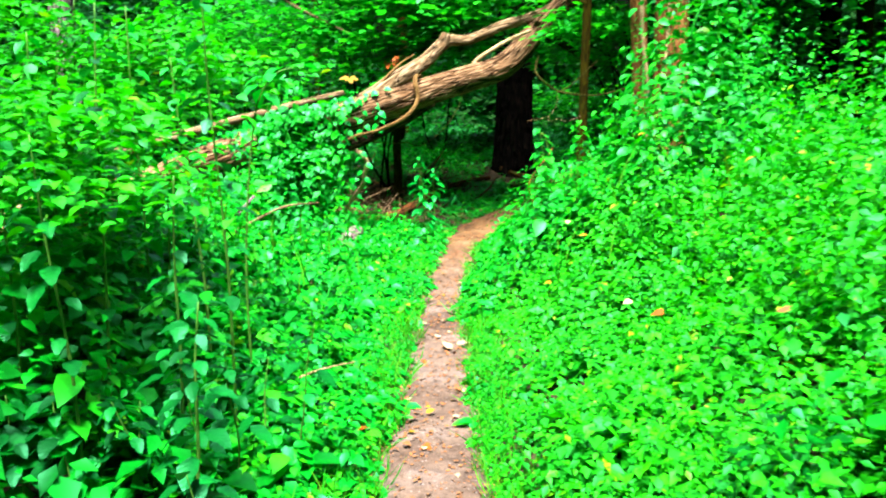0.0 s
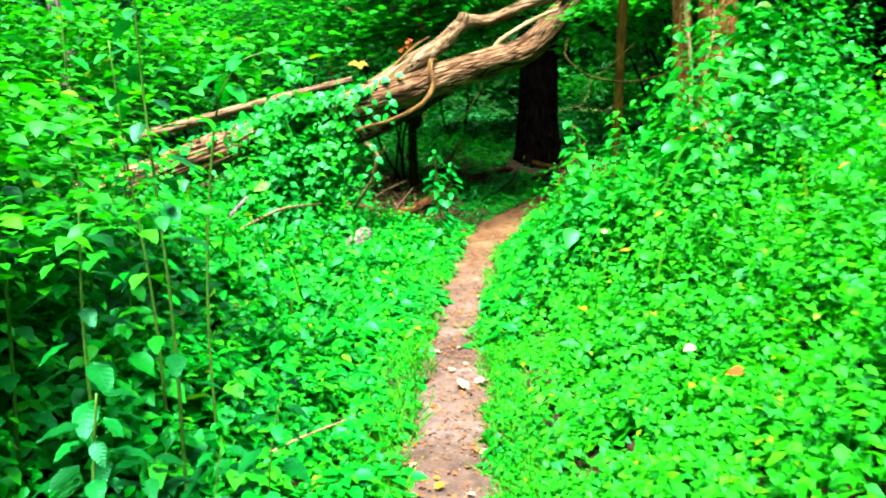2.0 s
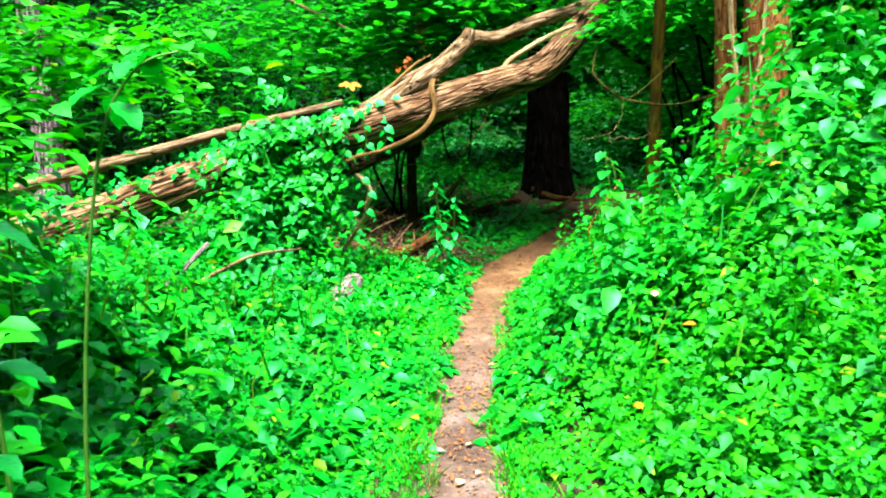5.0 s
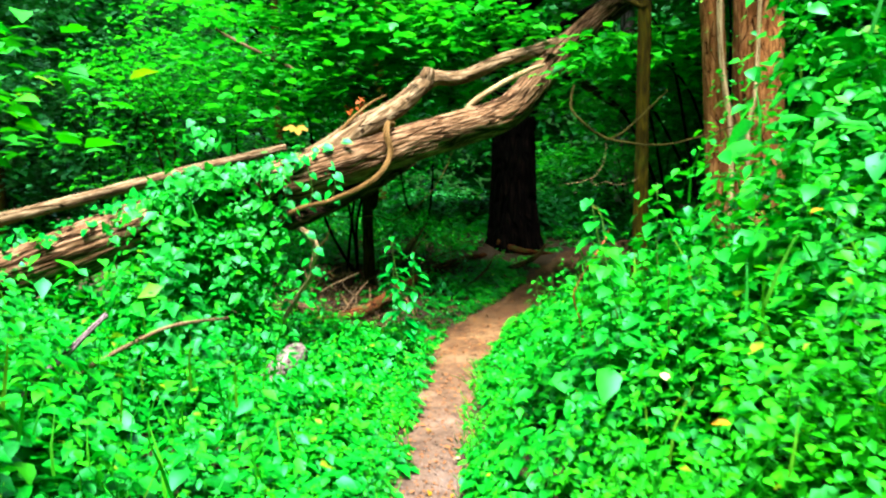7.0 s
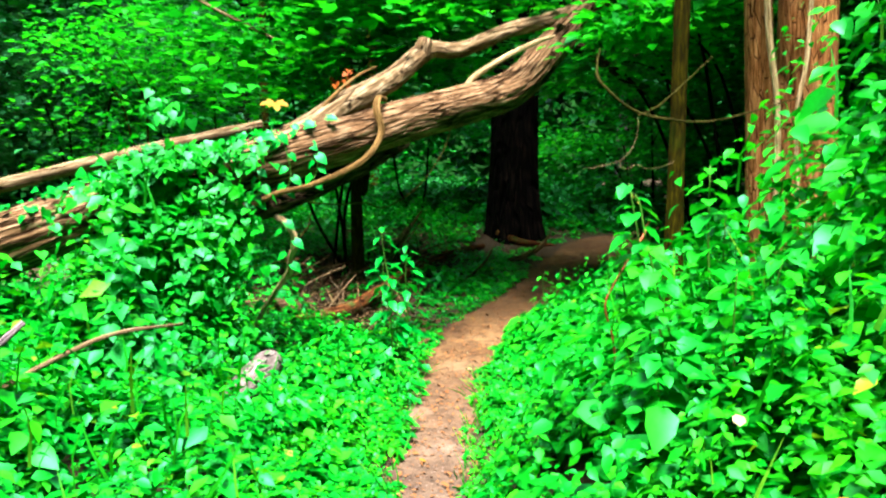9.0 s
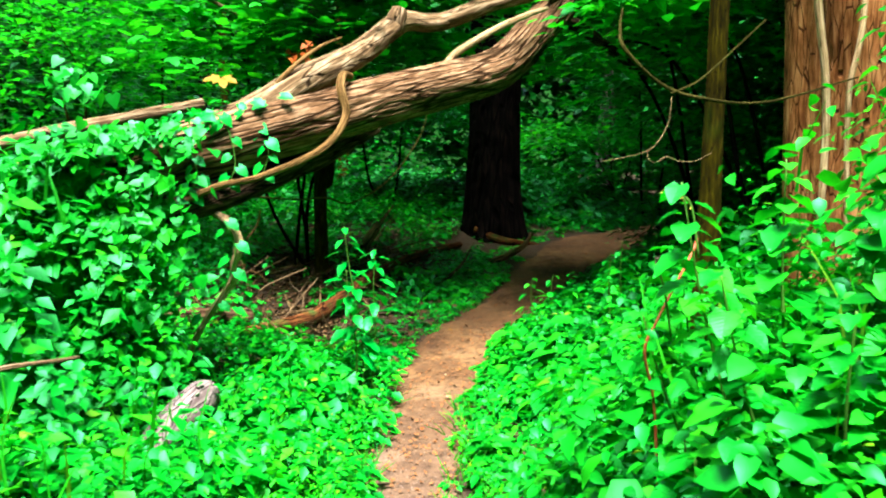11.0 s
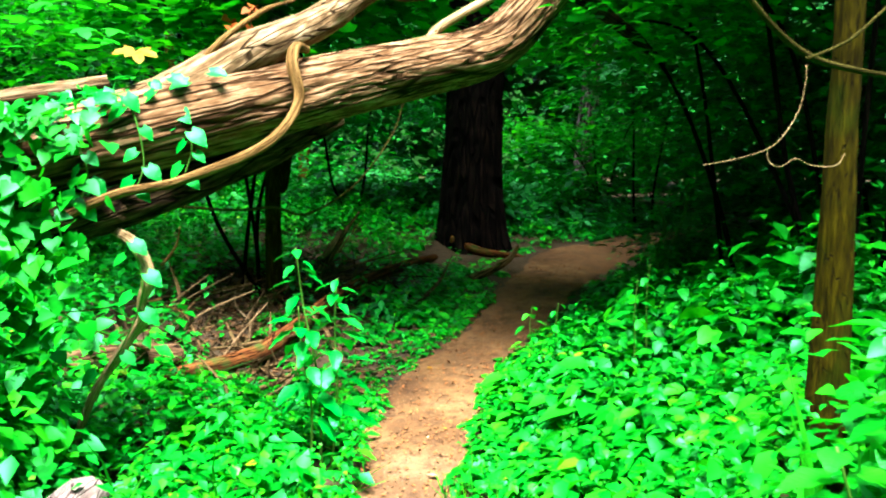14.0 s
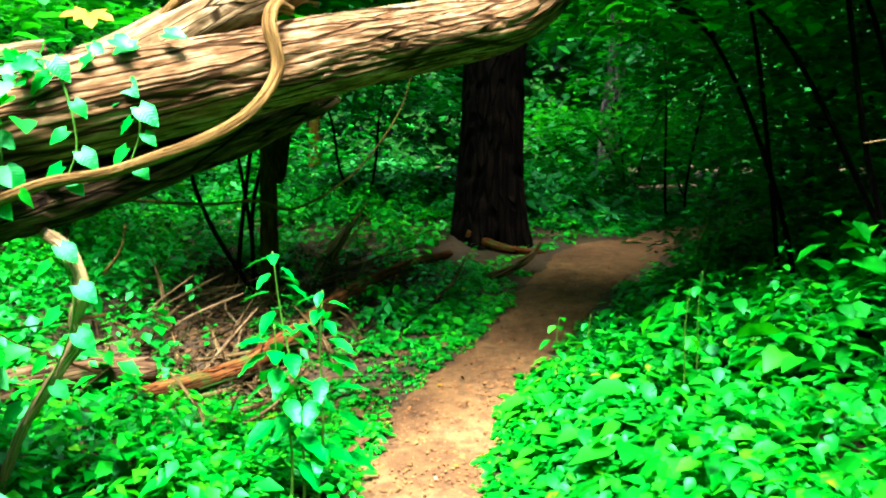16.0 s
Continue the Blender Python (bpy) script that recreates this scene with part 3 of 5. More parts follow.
patch("undergrowth", OVATE, HERB, "small green herbs along the shaded path", 23, -0.1, 2.8, 6.2, 9.2, 1300, (0.045, 0.09))
patch("undergrowth", OVATE, BUSH, "broad bright green leaves of low plants beside the path", 33, -0.1, 2.4, 6.6, 9.8, 650, (0.075, 0.13), 9)
patch("undergrowth", SIMPLE, HERB, "green herbs and creeper below the fallen log", 14, -2.8, 0.0, 4.8, 8.3, 2700, (0.05, 0.10))
patch("undergrowth", SIMPLE, HERB, "leafy herbs on the bank away from the path", 15, 2.5, 5.0, 0.5, 7, 800, (0.07, 0.13))
patch("undergrowth", SIMPLE, HERB, "leafy herbs in the clearing away from the path", 16, -6.5, -2.5, 0.5, 9, 420, (0.07, 0.13))
# The saplings' shade on these herbs is put into the leaf colour.
patch("undergrowth", SIMPLE, SHADE, "tangle of herbs beside the path, shade put in their colour", 17, -3.0, 3.0, -3.0, 1.4, 320, (0.07, 0.12))
patch("outer_undergrowth", PAIR, HERB, "coarse leafy undergrowth around the clearing", 26, -16, -6.0, -12, 14, 45, (0.2, 0.36))
patch("outer_undergrowth", PAIR, HERB, "coarse leafy undergrowth on the bank", 27, 4.8, 16, -12, 14, 45, (0.2, 0.36))
patch("outer_undergrowth", PAIR, HERB, "coarse leafy undergrowth by the path", 28, -6.2, 5, -12, 0.4, 60, (0.16, 0.3))
patch("undergrowth", SIMPLE, HERB, "low green herbs along the shaded path edge", 25, -1.0, 0.9, 7.6, 11.0, 1500, (0.03, 0.065))
# Shade-darkened leaf up to y 9.6, full herb green behind it.
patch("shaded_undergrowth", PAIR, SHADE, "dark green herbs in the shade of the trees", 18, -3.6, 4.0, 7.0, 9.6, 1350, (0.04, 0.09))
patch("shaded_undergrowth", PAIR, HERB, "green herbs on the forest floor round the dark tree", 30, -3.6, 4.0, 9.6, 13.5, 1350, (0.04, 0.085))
patch("shaded_undergrowth", PAIR, FAR, "green herbs on the forest floor, dimmed in colour for shade", 19, -7, 7, 12.6, 20, 800, (0.09, 0.19))

patch("shaded_undergrowth", PAIR, SHADE, "shade-dimmed green herbs beyond the path's bend", 29, 0.9, 5.5, 11.6, 16.0, 900, (0.05, 0.10))

rng = np.random.default_rng(21)
n = 4600
y = np.where(rng.random(n) < 0.6, rng.uniform(1.2, 4.6, n), rng.uniform(1.2, 7.0, n))
l, r = path_edges(y)
left_side = rng.random(n) < 0.5
d = rng.gamma(1.6, 0.09, n)
x = np.where(left_side, l - d + 0.02, r + d - 0.02)
pos = np.column_stack([x, y, ground_z(x, y)])
lean = np.column_stack([rng.normal(size=n) * 0.6, rng.normal(size=n) * 0.6, np.ones(n)])
tagged(new("grass", leaves_mesh("grass", BLADE, pos, np.column_stack([rng.normal(size=n), rng.normal(size=n), 0.2 * np.ones(n)]), lean, rng.uniform(0.05, 0.15, n), GRASS)),
       "thin green grass blades along the path edge", "grass", "", "stuff")

# ---- fallen log ----
log = thing("fallen_log", (-6.2, 4.4, 0.0), "fallen tree trunk with peeling furrowed brown bark leaning across", "fallen tree")
LOG = [(-6.2, 4.4, 0.08), (-4.4, 5.3, 0.41), (-3.02, 6.1, 0.78), (-2.05, 6.6, 1.125), (-1.2, 7.0, 1.36), (-0.61, 7.5, 1.55), (-0.09, 8.0, 1.72), (0.34, 8.35, 1.87), (0.66, 8.6, 2.20), (0.93, 8.8, 2.48), (1.5, 9.2, 2.95), (2.3, 9.7, 3.5)]
part(log, "trunk", tube("log_trunk", LOG, [0.21, 0.19, 0.172, 0.16, 0.158, 0.15, 0.14, 0.135, 0.13, 0.12, 0.11, 0.10], LOG_BARK, 150, 420, 0.010, 34, 3.2, 0.07, 3))
part(log, "forked_branch", tube("log_fork", [(-1.42, 6.94, 1.36), (-1.08, 7.14, 1.49), (-0.80, 7.35, 1.70), (-0.54, 7.75, 1.91), (-0.36, 8.15, 2.12), (-0.28, 8.2, 2.16), (-0.05, 8.35, 2.18), (0.32, 8.5, 2.33), (0.76, 8.7, 2.47), (1.2, 9.0, 2.75)],
                             [0.085, 0.10, 0.092, 0.076, 0.068, 0.062, 0.055, 0.055, 0.05, 0.04], BARE_WOOD, 28, 120, 0.010, 7, 3, 0.14, 8), "weathered bare branch with a crooked elbow")
part(log, "stub", tube("log_stub", [(-0.36, 8.14, 2.10), (-0.33, 8.15, 2.19), (-0.315, 8.16, 2.235)], [0.07, 0.062, 0.05], BARE_WOOD, 16, 10, 0.012, 5, 8, 0.1, 2), "broken stub end")
part(log, "lower_limb", tube("log_limb", [(-1.55, 6.50, 0.95), (-1.32, 6.70, 1.05), (-1.12, 7.02, 1.13), (-0.855, 7.48, 1.28), (-0.62, 7.84, 1.42), (-0.50, 8.02, 1.49)],
                             [0.03, 0.06, 0.075, 0.08, 0.076, 0.06], SHADE_WOOD, 36, 90, 0.016, 9, 4, 0.15, 5), "rotting limb under the trunk, its shadow put in the colour")
part(log, "dead_branch", tube("log_dead", [(-0.02, 8.10, 1.88), (0.05, 8.14, 1.95), (0.30, 8.22, 2.10), (0.52, 8.28, 2.20), (0.66, 8.32, 2.25)], [0.022, 0.024, 0.022, 0.018, 0.010], PALE_VINE, 10, 20, 0.003, 4, 3, 0.1, 2), "pale bare branch")
part(log, "broken_limb", tube("log_broken_limb", [(0.66, 8.6, 2.22), (0.88, 8.66, 2.20), (1.08, 8.72, 2.08), (1.26, 8.78, 1.96), (1.44, 8.84, 1.82)], [0.06, 0.045, 0.036, 0.03, 0.016], SHADE_WOOD, 16, 40, 0.006, 6, 4, 0.2, 9), "dark broken limb")
part(log, "dead_branch", tube("log_twig", [(-0.98, 7.2, 1.62), (-0.86, 7.25, 1.76), (-0.72, 7.4, 1.90), (-0.62, 7.6, 1.98)], [0.014, 0.013, 0.010, 0.006], VINE, 8, 18))

pole = thing("fallen_branch", (-5.0, 5.4, 0.5), "long pale dead branch lying above the fallen trunk", "branch")
part(pole, "branch", tube("pole", [(-5.0, 5.3, 0.62), (-3.15, 6.3, 1.14), (-2.52, 6.7, 1.31), (-2.06, 6.9, 1.43), (-1.35, 7.3, 1.60)], [0.05, 0.045, 0.042, 0.040, 0.025], BARE_WOOD, 14, 60, 0.006, 5, 3, 0.12, 4))

vine = thing("woody_vine", (-1.5, 6.6, 1.0), "light brown woody vine looped around the fallen trunk", "vine")
part(vine, "stem", tube("vine_loop", [(-0.56, 7.50, 1.75), (-0.585, 7.36, 1.74), (-0.588, 7.27, 1.66), (-0.565, 7.24, 1.50), (-0.68, 7.10, 1.33), (-0.95, 6.88, 1.20), (-1.15, 6.76, 1.155), (-1.39, 6.62, 1.03), (-1.75, 6.45, 0.86)],
                        [0.018, 0.022, 0.025, 0.021, 0.019, 0.018, 0.017, 0.016, 0.010], VINE, 14, 90, 0.002, 4, 5, 0.12, 6))
hang = thing("hanging_vine", (-1.16, 6.7, 0.1), "pale crooked woody vine hanging from the log to the ground", "vine")
part(hang, "stem", tube("vine_hang", [(-1.28, 6.95, 1.07), (-1.18, 6.86, 1.02), (-1.105, 6.82, 0.985), (-1.06, 6.80, 0.92), (-1.055, 6.80, 0.85), (-1.09, 6.82, 0.77), (-1.10, 6.85, 0.70), (-1.16, 6.87, 0.62), (-1.22, 6.88, 0.54), (-1.29, 6.90, 0.45), (-1.36, 6.92, 0.33), (-1.42, 6.94, 0.18), (-1.46, 6.96, 0.0)],
                        [0.010, 0.014, 0.019, 0.015, 0.020, 0.014, 0.018, 0.013, 0.015, 0.012, 0.013, 0.012, 0.011], PALE_VINE, 14, 150, 0.003, 5, 14, 0.45, 1))
for line in ([(-1.058, 6.96, 0.88), (-1.0, 6.95, 0.95), (-0.975, 6.94, 1.03)], [(-1.085, 7.02, 0.74), (-1.18, 7.0, 0.73), (-1.34, 6.98, 0.71), (-1.6, 6.95, 0.70)], [(-1.085, 7.08, 0.70), (-1.03, 7.06, 0.685), (-0.99, 7.05, 0.65)], [(-1.24, 7.30, 0.47), (-1.36, 7.26, 0.53), (-1.5, 7.2, 0.62), (-1.58, 7.15, 0.72)], [(-1.13, 7.16, 0.63), (-1.3, 7.2, 0.56), (-1.45, 7.22, 0.50)]):
    part(hang, "twig", tube("vine_twig", line, np.linspace(0.007, 0.002, len(line)), VINE, 7, 16, 0, 5, 9, 0.3, 2))


# ---- trees ----
def tree(name, pts, radii, bark_mat, label, bark=0.02, furrows=14, limbs=(), crown=None, leaf_mat=TREE, rings=160, around=56, lump=0.08, flare=0.3, seed=0, leaf=SIMPLE):
    x, y = pts[0][:2]
    pts = [(pts[0][0], pts[0][1], float(ground_z(x, y)) - 0.08)] + list(pts[1:])
    t = thing(name, pts[0], label, "tree")
    part(t, "trunk", tube(name + "_trunk", pts, radii, bark_mat, around, rings, bark, furrows, 2.2, lump, seed, True, flare))
    for k, (lp, lr) in enumerate(limbs):
        part(t, "limb", tube(name + "_limb", lp, lr, bark_mat, 10, 40, bark * 0.25, 6, 3, 0.1, seed + k))
    if crown:
        rg = np.random.default_rng(100 + seed)
        sets = [spray(rg, *c[:4], **(c[4] if len(c) > 4 else {})) for c in crown]
        p, nn, hh, ss = (np.concatenate([s[q] for s in sets]) for q in range(4))
        part(t, "crown", leaves_mesh(name + "_crown", leaf, p, nn, hh, ss, leaf_mat), "", "stuff")
    return t


# Crown clumps above the view are placed to shade trunk and wood.
tree("dark_tree", [(0.46, 12.0, 0.4), (0.47, 12.0, 1.2), (0.50, 12.02, 2.2), (0.55, 12.05, 4.0), (0.7, 12.2, 9.0)], [0.32, 0.29, 0.272, 0.255, 0.18], SHADE_BARK, "old tree with very dark trunk, deep shade put in its bark",
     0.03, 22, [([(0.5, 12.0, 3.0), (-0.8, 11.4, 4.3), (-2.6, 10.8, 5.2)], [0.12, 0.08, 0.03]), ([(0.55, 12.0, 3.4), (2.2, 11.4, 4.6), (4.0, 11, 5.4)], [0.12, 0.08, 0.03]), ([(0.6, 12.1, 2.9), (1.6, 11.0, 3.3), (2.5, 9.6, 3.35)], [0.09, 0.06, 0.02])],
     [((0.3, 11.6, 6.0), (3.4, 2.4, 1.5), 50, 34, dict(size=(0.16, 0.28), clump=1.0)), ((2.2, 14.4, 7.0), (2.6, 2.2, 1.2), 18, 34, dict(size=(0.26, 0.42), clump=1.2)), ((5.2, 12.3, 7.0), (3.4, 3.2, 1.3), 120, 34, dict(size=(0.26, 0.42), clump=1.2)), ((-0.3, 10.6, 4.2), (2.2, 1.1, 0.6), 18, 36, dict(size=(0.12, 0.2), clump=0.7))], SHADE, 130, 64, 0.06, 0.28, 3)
# The small low crown is put overhead to shade this trunk.
tree("slender_tree", [(0.93, 5.90, 0.2), (0.955, 5.91, 0.6), (0.985, 5.95, 1.1), (1.02, 6.0, 1.7), (1.08, 6.06, 3.0), (1.15, 6.1, 6.0)], [0.062, 0.048, 0.039, 0.035, 0.032, 0.022], OLIVE_SHADE_BARK, "slender young tree with olive brown fissured bark",
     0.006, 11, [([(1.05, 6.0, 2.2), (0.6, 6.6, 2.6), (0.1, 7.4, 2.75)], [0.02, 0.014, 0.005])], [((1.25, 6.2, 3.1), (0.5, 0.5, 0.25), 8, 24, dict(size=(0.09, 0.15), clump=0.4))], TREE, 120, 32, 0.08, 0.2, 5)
# Most crown sprays lie out of view, added to darken the wood behind.
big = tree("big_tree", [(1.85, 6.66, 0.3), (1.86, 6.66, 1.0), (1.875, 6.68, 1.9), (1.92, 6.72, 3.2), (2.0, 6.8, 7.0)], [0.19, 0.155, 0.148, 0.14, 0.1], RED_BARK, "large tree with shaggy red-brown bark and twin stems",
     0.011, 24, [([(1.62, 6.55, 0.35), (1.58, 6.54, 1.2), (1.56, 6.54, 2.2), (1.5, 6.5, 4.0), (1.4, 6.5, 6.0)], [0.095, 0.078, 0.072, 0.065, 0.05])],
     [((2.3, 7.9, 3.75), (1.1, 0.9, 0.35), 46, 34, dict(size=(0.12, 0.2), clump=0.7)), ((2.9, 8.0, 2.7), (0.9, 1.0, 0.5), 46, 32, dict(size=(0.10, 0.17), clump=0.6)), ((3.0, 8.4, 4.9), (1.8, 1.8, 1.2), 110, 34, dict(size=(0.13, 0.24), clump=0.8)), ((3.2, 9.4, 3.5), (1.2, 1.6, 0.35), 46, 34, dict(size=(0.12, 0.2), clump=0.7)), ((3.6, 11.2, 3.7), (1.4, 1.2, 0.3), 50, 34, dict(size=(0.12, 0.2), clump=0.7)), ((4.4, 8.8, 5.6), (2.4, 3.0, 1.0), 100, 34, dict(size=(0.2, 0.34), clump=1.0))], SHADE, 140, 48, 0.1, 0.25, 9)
part(big, "climbing_stem", tube("climber", [(1.60, 6.38, 0.9), (1.62, 6.40, 1.5), (1.57, 6.42, 2.1), (1.60, 6.42, 3.2), (1.7, 6.5, 5)], [0.014, 0.016, 0.017, 0.015, 0.013], PALE_VINE, 10, 50, 0.002, 4, 3, 0.1), "pale climbing stem")
part(big, "climbing_stem", tube("climber", [(1.75, 6.45, 0.9), (1.74, 6.45, 1.5), (1.80, 6.46, 1.9), (1.86, 6.5, 3.2), (1.9, 6.6, 5)], [0.010, 0.012, 0.012, 0.011, 0.010], PALE_VINE, 10, 50, 0.002, 4, 3, 0.1), "pale climbing stem")
tree("grey_tree", [(-6.48, 11.14, 0.1), (-6.46, 11.1, 1.5), (-6.48, 11.1, 4.0), (-6.5, 11.2, 9.0)], [0.23, 0.19, 0.175, 0.12], GREY_BARK, "straight grey-brown tree trunk at the clearing edge",
     0.012, 16, [([(-6.5, 11.1, 3.8), (-5.4, 10.8, 4.8), (-4.2, 10.6, 5.2)], [0.08, 0.05, 0.02])], [((-6.4, 12.6, 7.2), (2.6, 2.4, 1.6), 60, 34, dict(size=(0.15, 0.26), clump=0.9))], TREE, 120, 40, 0.05, 0.2, 12)
tree("pale_tree", [(3.0, 18.6, 0.4), (3.0, 18.6, 1.6), (3.15, 18.6, 3.0), (3.35, 18.7, 8.0)], [0.20, 0.17, 0.16, 0.1], GREY_BARK, "pale leaning tree trunk deep in the wood", 0.01, 12, (),
     [((3.5, 19, 6.5), (3, 3, 2.2), 120, 30, dict(size=(0.2, 0.34), clump=1.0))], SHADE, 60, 24, 0.05, 0.2, 14)
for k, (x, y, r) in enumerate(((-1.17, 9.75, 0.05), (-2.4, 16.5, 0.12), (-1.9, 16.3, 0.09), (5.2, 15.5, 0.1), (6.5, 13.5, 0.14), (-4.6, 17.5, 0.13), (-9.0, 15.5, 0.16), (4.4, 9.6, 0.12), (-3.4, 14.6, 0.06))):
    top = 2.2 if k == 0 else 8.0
    tree("young_tree", [(x, y, 0.3), (x + 0.03, y, 1.3), (x + 0.08, y + 0.05, 0.5 * top), (x + 0.25, y + 0.1, top)], [r * 1.2, r, r * 0.95, r * 0.5], SHADE_BARK if k % 2 else OLIVE_SHADE_BARK, "slim dark tree trunk in the shaded wood", 0.008, 9, (),
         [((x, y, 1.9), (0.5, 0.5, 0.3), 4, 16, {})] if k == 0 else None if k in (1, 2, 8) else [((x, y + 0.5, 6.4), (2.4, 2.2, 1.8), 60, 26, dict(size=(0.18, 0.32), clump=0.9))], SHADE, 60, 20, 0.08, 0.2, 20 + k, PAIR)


# ---- leafy boughs and shrubs behind the log ----
def shrub(name, base, stems, crown, mat, label, leaf=SIMPLE, seed=0, wood=OLIVE_SHADE_BARK):
    s = thing(name, (base[0], base[1], float(ground_z(base[0], base[1]))), label, "shrub")
    rg = np.random.default_rng(300 + seed)
    for tip in stems:
        b = np.array([base[0] + rg.normal() * 0.1, base[1] + rg.normal() * 0.1, float(ground_z(base[0], base[1])) - 0.05])
        t = np.array(tip)
        m = (b + t) / 2 + (0, 0, 0.25 * np.linalg.norm(t - b))
        part(s, "stem", tube(name + "_stem", [b, b * 0.6 + m * 0.4 + rg.normal(size=3) * 0.08, m, t], [0.018, 0.015, 0.011, 0.004], wood, 8, 24, 0.0, 5, 3, 0.1))
    sets = [spray(rg, *c[:4], **(c[4] if len(c) > 4 else {})) for c in crown]
    p, nn, hh, ss = (np.concatenate([q[k] for q in sets]) for k in range(4))
    part(s, "foliage", leaves_mesh(name + "_leaves", leaf, p, nn, hh, ss, mat), "", "stuff")
    return s


# The tier at z 3.95 is unseen, added to shade under the log.
shrub("maple_sapling", (-1.3, 10.0), [(-2.2, 9.2, 2.8), (-0.6, 9.3, 2.9), (0.6, 9.6, 3.2), (-1.6, 9.6, 2.3)],
      [((-0.9, 9.7, 3.0), (2.3, 0.8, 1.0), 110, 26, dict(size=(0.08, 0.15), clump=0.5)), ((-1.3, 9.2, 2.25), (1.2, 0.5, 0.4), 50, 24, dict(size=(0.08, 0.14), clump=0.4)), ((-0.5, 8.9, 2.75), (1.1, 0.4, 0.3), 34, 22, dict(size=(0.09, 0.15), clump=0.42)), ((-0.9, 9.6, 3.95), (1.7, 0.8, 0.28), 26, 26, dict(size=(0.10, 0.17), clump=0.5))], TREE, "maple sapling with tiers of bright green leaves", LOBED, 1, SHADE_BARK)
# Sprays above z 3 are added overhead to shade the trunks.
shrub("overhanging_bough", (2.1, 7.6), [(1.5, 8.5, 2.4), (1.2, 8.4, 3.0), (1.8, 7.0, 2.9), (2.2, 6.4, 2.9), (1.05, 9.6, 2.2)],
      [((1.35, 7.9, 2.28), (0.55, 0.35, 0.15), 24, 20, dict(size=(0.09, 0.16), clump=0.34)), ((1.08, 9.7, 2.15), (0.5, 0.35, 0.2), 18, 20, dict(size=(0.08, 0.15), clump=0.3)), ((1.5, 8.75, 2.15), (0.6, 0.35, 0.35), 26, 24, dict(size=(0.08, 0.14), clump=0.4)), ((1.6, 8.4, 3.3), (1.0, 0.7, 0.35), 18, 26, dict(size=(0.08, 0.14), clump=0.45)), ((2.3, 7.8, 3.1), (0.8, 0.6, 0.4), 40, 26, dict(size=(0.08, 0.14), clump=0.45))], TREE, "leafy boughs overhanging the shaded path", SIMPLE, 11, SHADE_BARK)
shrub("leafy_shrub", (-2.1, 2.9), [(-1.7, 2.6, 1.6), (-2.3, 3.3, 1.7), (-2.6, 2.6, 1.6), (-1.8, 3.3, 1.5)],
      [((-2.05, 2.95, 1.35), (0.60, 0.75, 0.4), 90, 34, dict(size=(0.04, 0.075), clump=0.3)), ((-1.9, 3.0, 1.78), (0.7, 0.55, 0.28), 50, 34, dict(size=(0.04, 0.075), clump=0.3)), ((-1.35, 3.05, 1.62), (0.45, 0.4, 0.2), 30, 34, dict(size=(0.04, 0.075), clump=0.3)), ((-1.45, 2.05, 1.30), (0.62, 0.7, 0.26), 66, 36, dict(size=(0.04, 0.075), clump=0.30)), ((-1.05, 1.75, 1.12), (0.42, 0.45, 0.12), 14, 30, dict(size=(0.04, 0.075), clump=0.28))], SUNNY, "leafy green shrub close beside the path", OVATE, 12, STEM)
shrub("leafy_shrub", (-3.0, 4.2), [(-2.7, 4.0, 1.6), (-3.3, 4.4, 1.7)],
      [((-2.9, 4.3, 1.15), (0.6, 0.7, 0.45), 50, 26, dict(size=(0.055, 0.09), clump=0.3))], SUNNY, "leafy green shrub in the clearing", OVATE, 13, STEM)
shrub("understory_shrub", (-3.2, 10.5), [(-3.6, 10.1, 2.6), (-2.4, 10.2, 2.8), (-4.4, 10.6, 2.7)],
      [((-3.2, 10.8, 2.4), (1.8, 1.0, 1.5), 130, 30, dict(size=(0.07, 0.13), clump=0.5))], TREE, "leafy green shrub behind the fallen trunk", SIMPLE, 2)
shrub("understory_shrub", (-5.2, 12.5), [(-5.4, 12.1, 3.2), (-4.4, 12.2, 3.0), (-6.4, 12.6, 3.0)],
      [((-5.2, 12.6, 2.6), (2.6, 1.6, 2.2), 240, 34, dict(size=(0.09, 0.16), clump=0.6))], GREYISH, "tall grey-green shrub at the clearing edge", SIMPLE, 3)
shrub("understory_shrub", (2.6, 15.0), [(2.2, 14.8, 1.8), (3.2, 15, 2.0), (1.6, 15.2, 1.6)],
      [((2.4, 15.2, 1.4), (1.9, 1.2, 1.0), 110, 34, dict(size=(0.08, 0.16), clump=0.55))], TREE, "low green shrub lit in a gap of the wood", SIMPLE, 4)
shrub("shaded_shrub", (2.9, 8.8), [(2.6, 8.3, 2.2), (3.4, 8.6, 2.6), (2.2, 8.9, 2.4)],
      [((2.9, 9.2, 1.6), (1.3, 1.5, 1.5), 190, 32, dict(size=(0.08, 0.15), clump=0.5))], SHADE, "shade-darkened green shrub beside the shaded path", SIMPLE, 5, SHADE_BARK)
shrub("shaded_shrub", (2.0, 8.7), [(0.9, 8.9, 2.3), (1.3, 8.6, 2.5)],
      [((1.0, 9.0, 2.35), (0.9, 0.5, 0.35), 14, 22, dict(size=(0.10, 0.18), clump=0.45))], SHADE, "spreading shade-darkened green leaves under the tree", LOBED, 6, SHADE_BARK)
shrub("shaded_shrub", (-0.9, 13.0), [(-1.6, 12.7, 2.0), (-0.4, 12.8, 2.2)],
      [((-0.9, 12.8, 2.0), (1.5, 0.6, 0.5), 60, 28, dict(size=(0.08, 0.15), clump=0.45))], SHADE, "dark leafy bough hanging in the deep shade", SIMPLE, 8, SHADE_BARK)
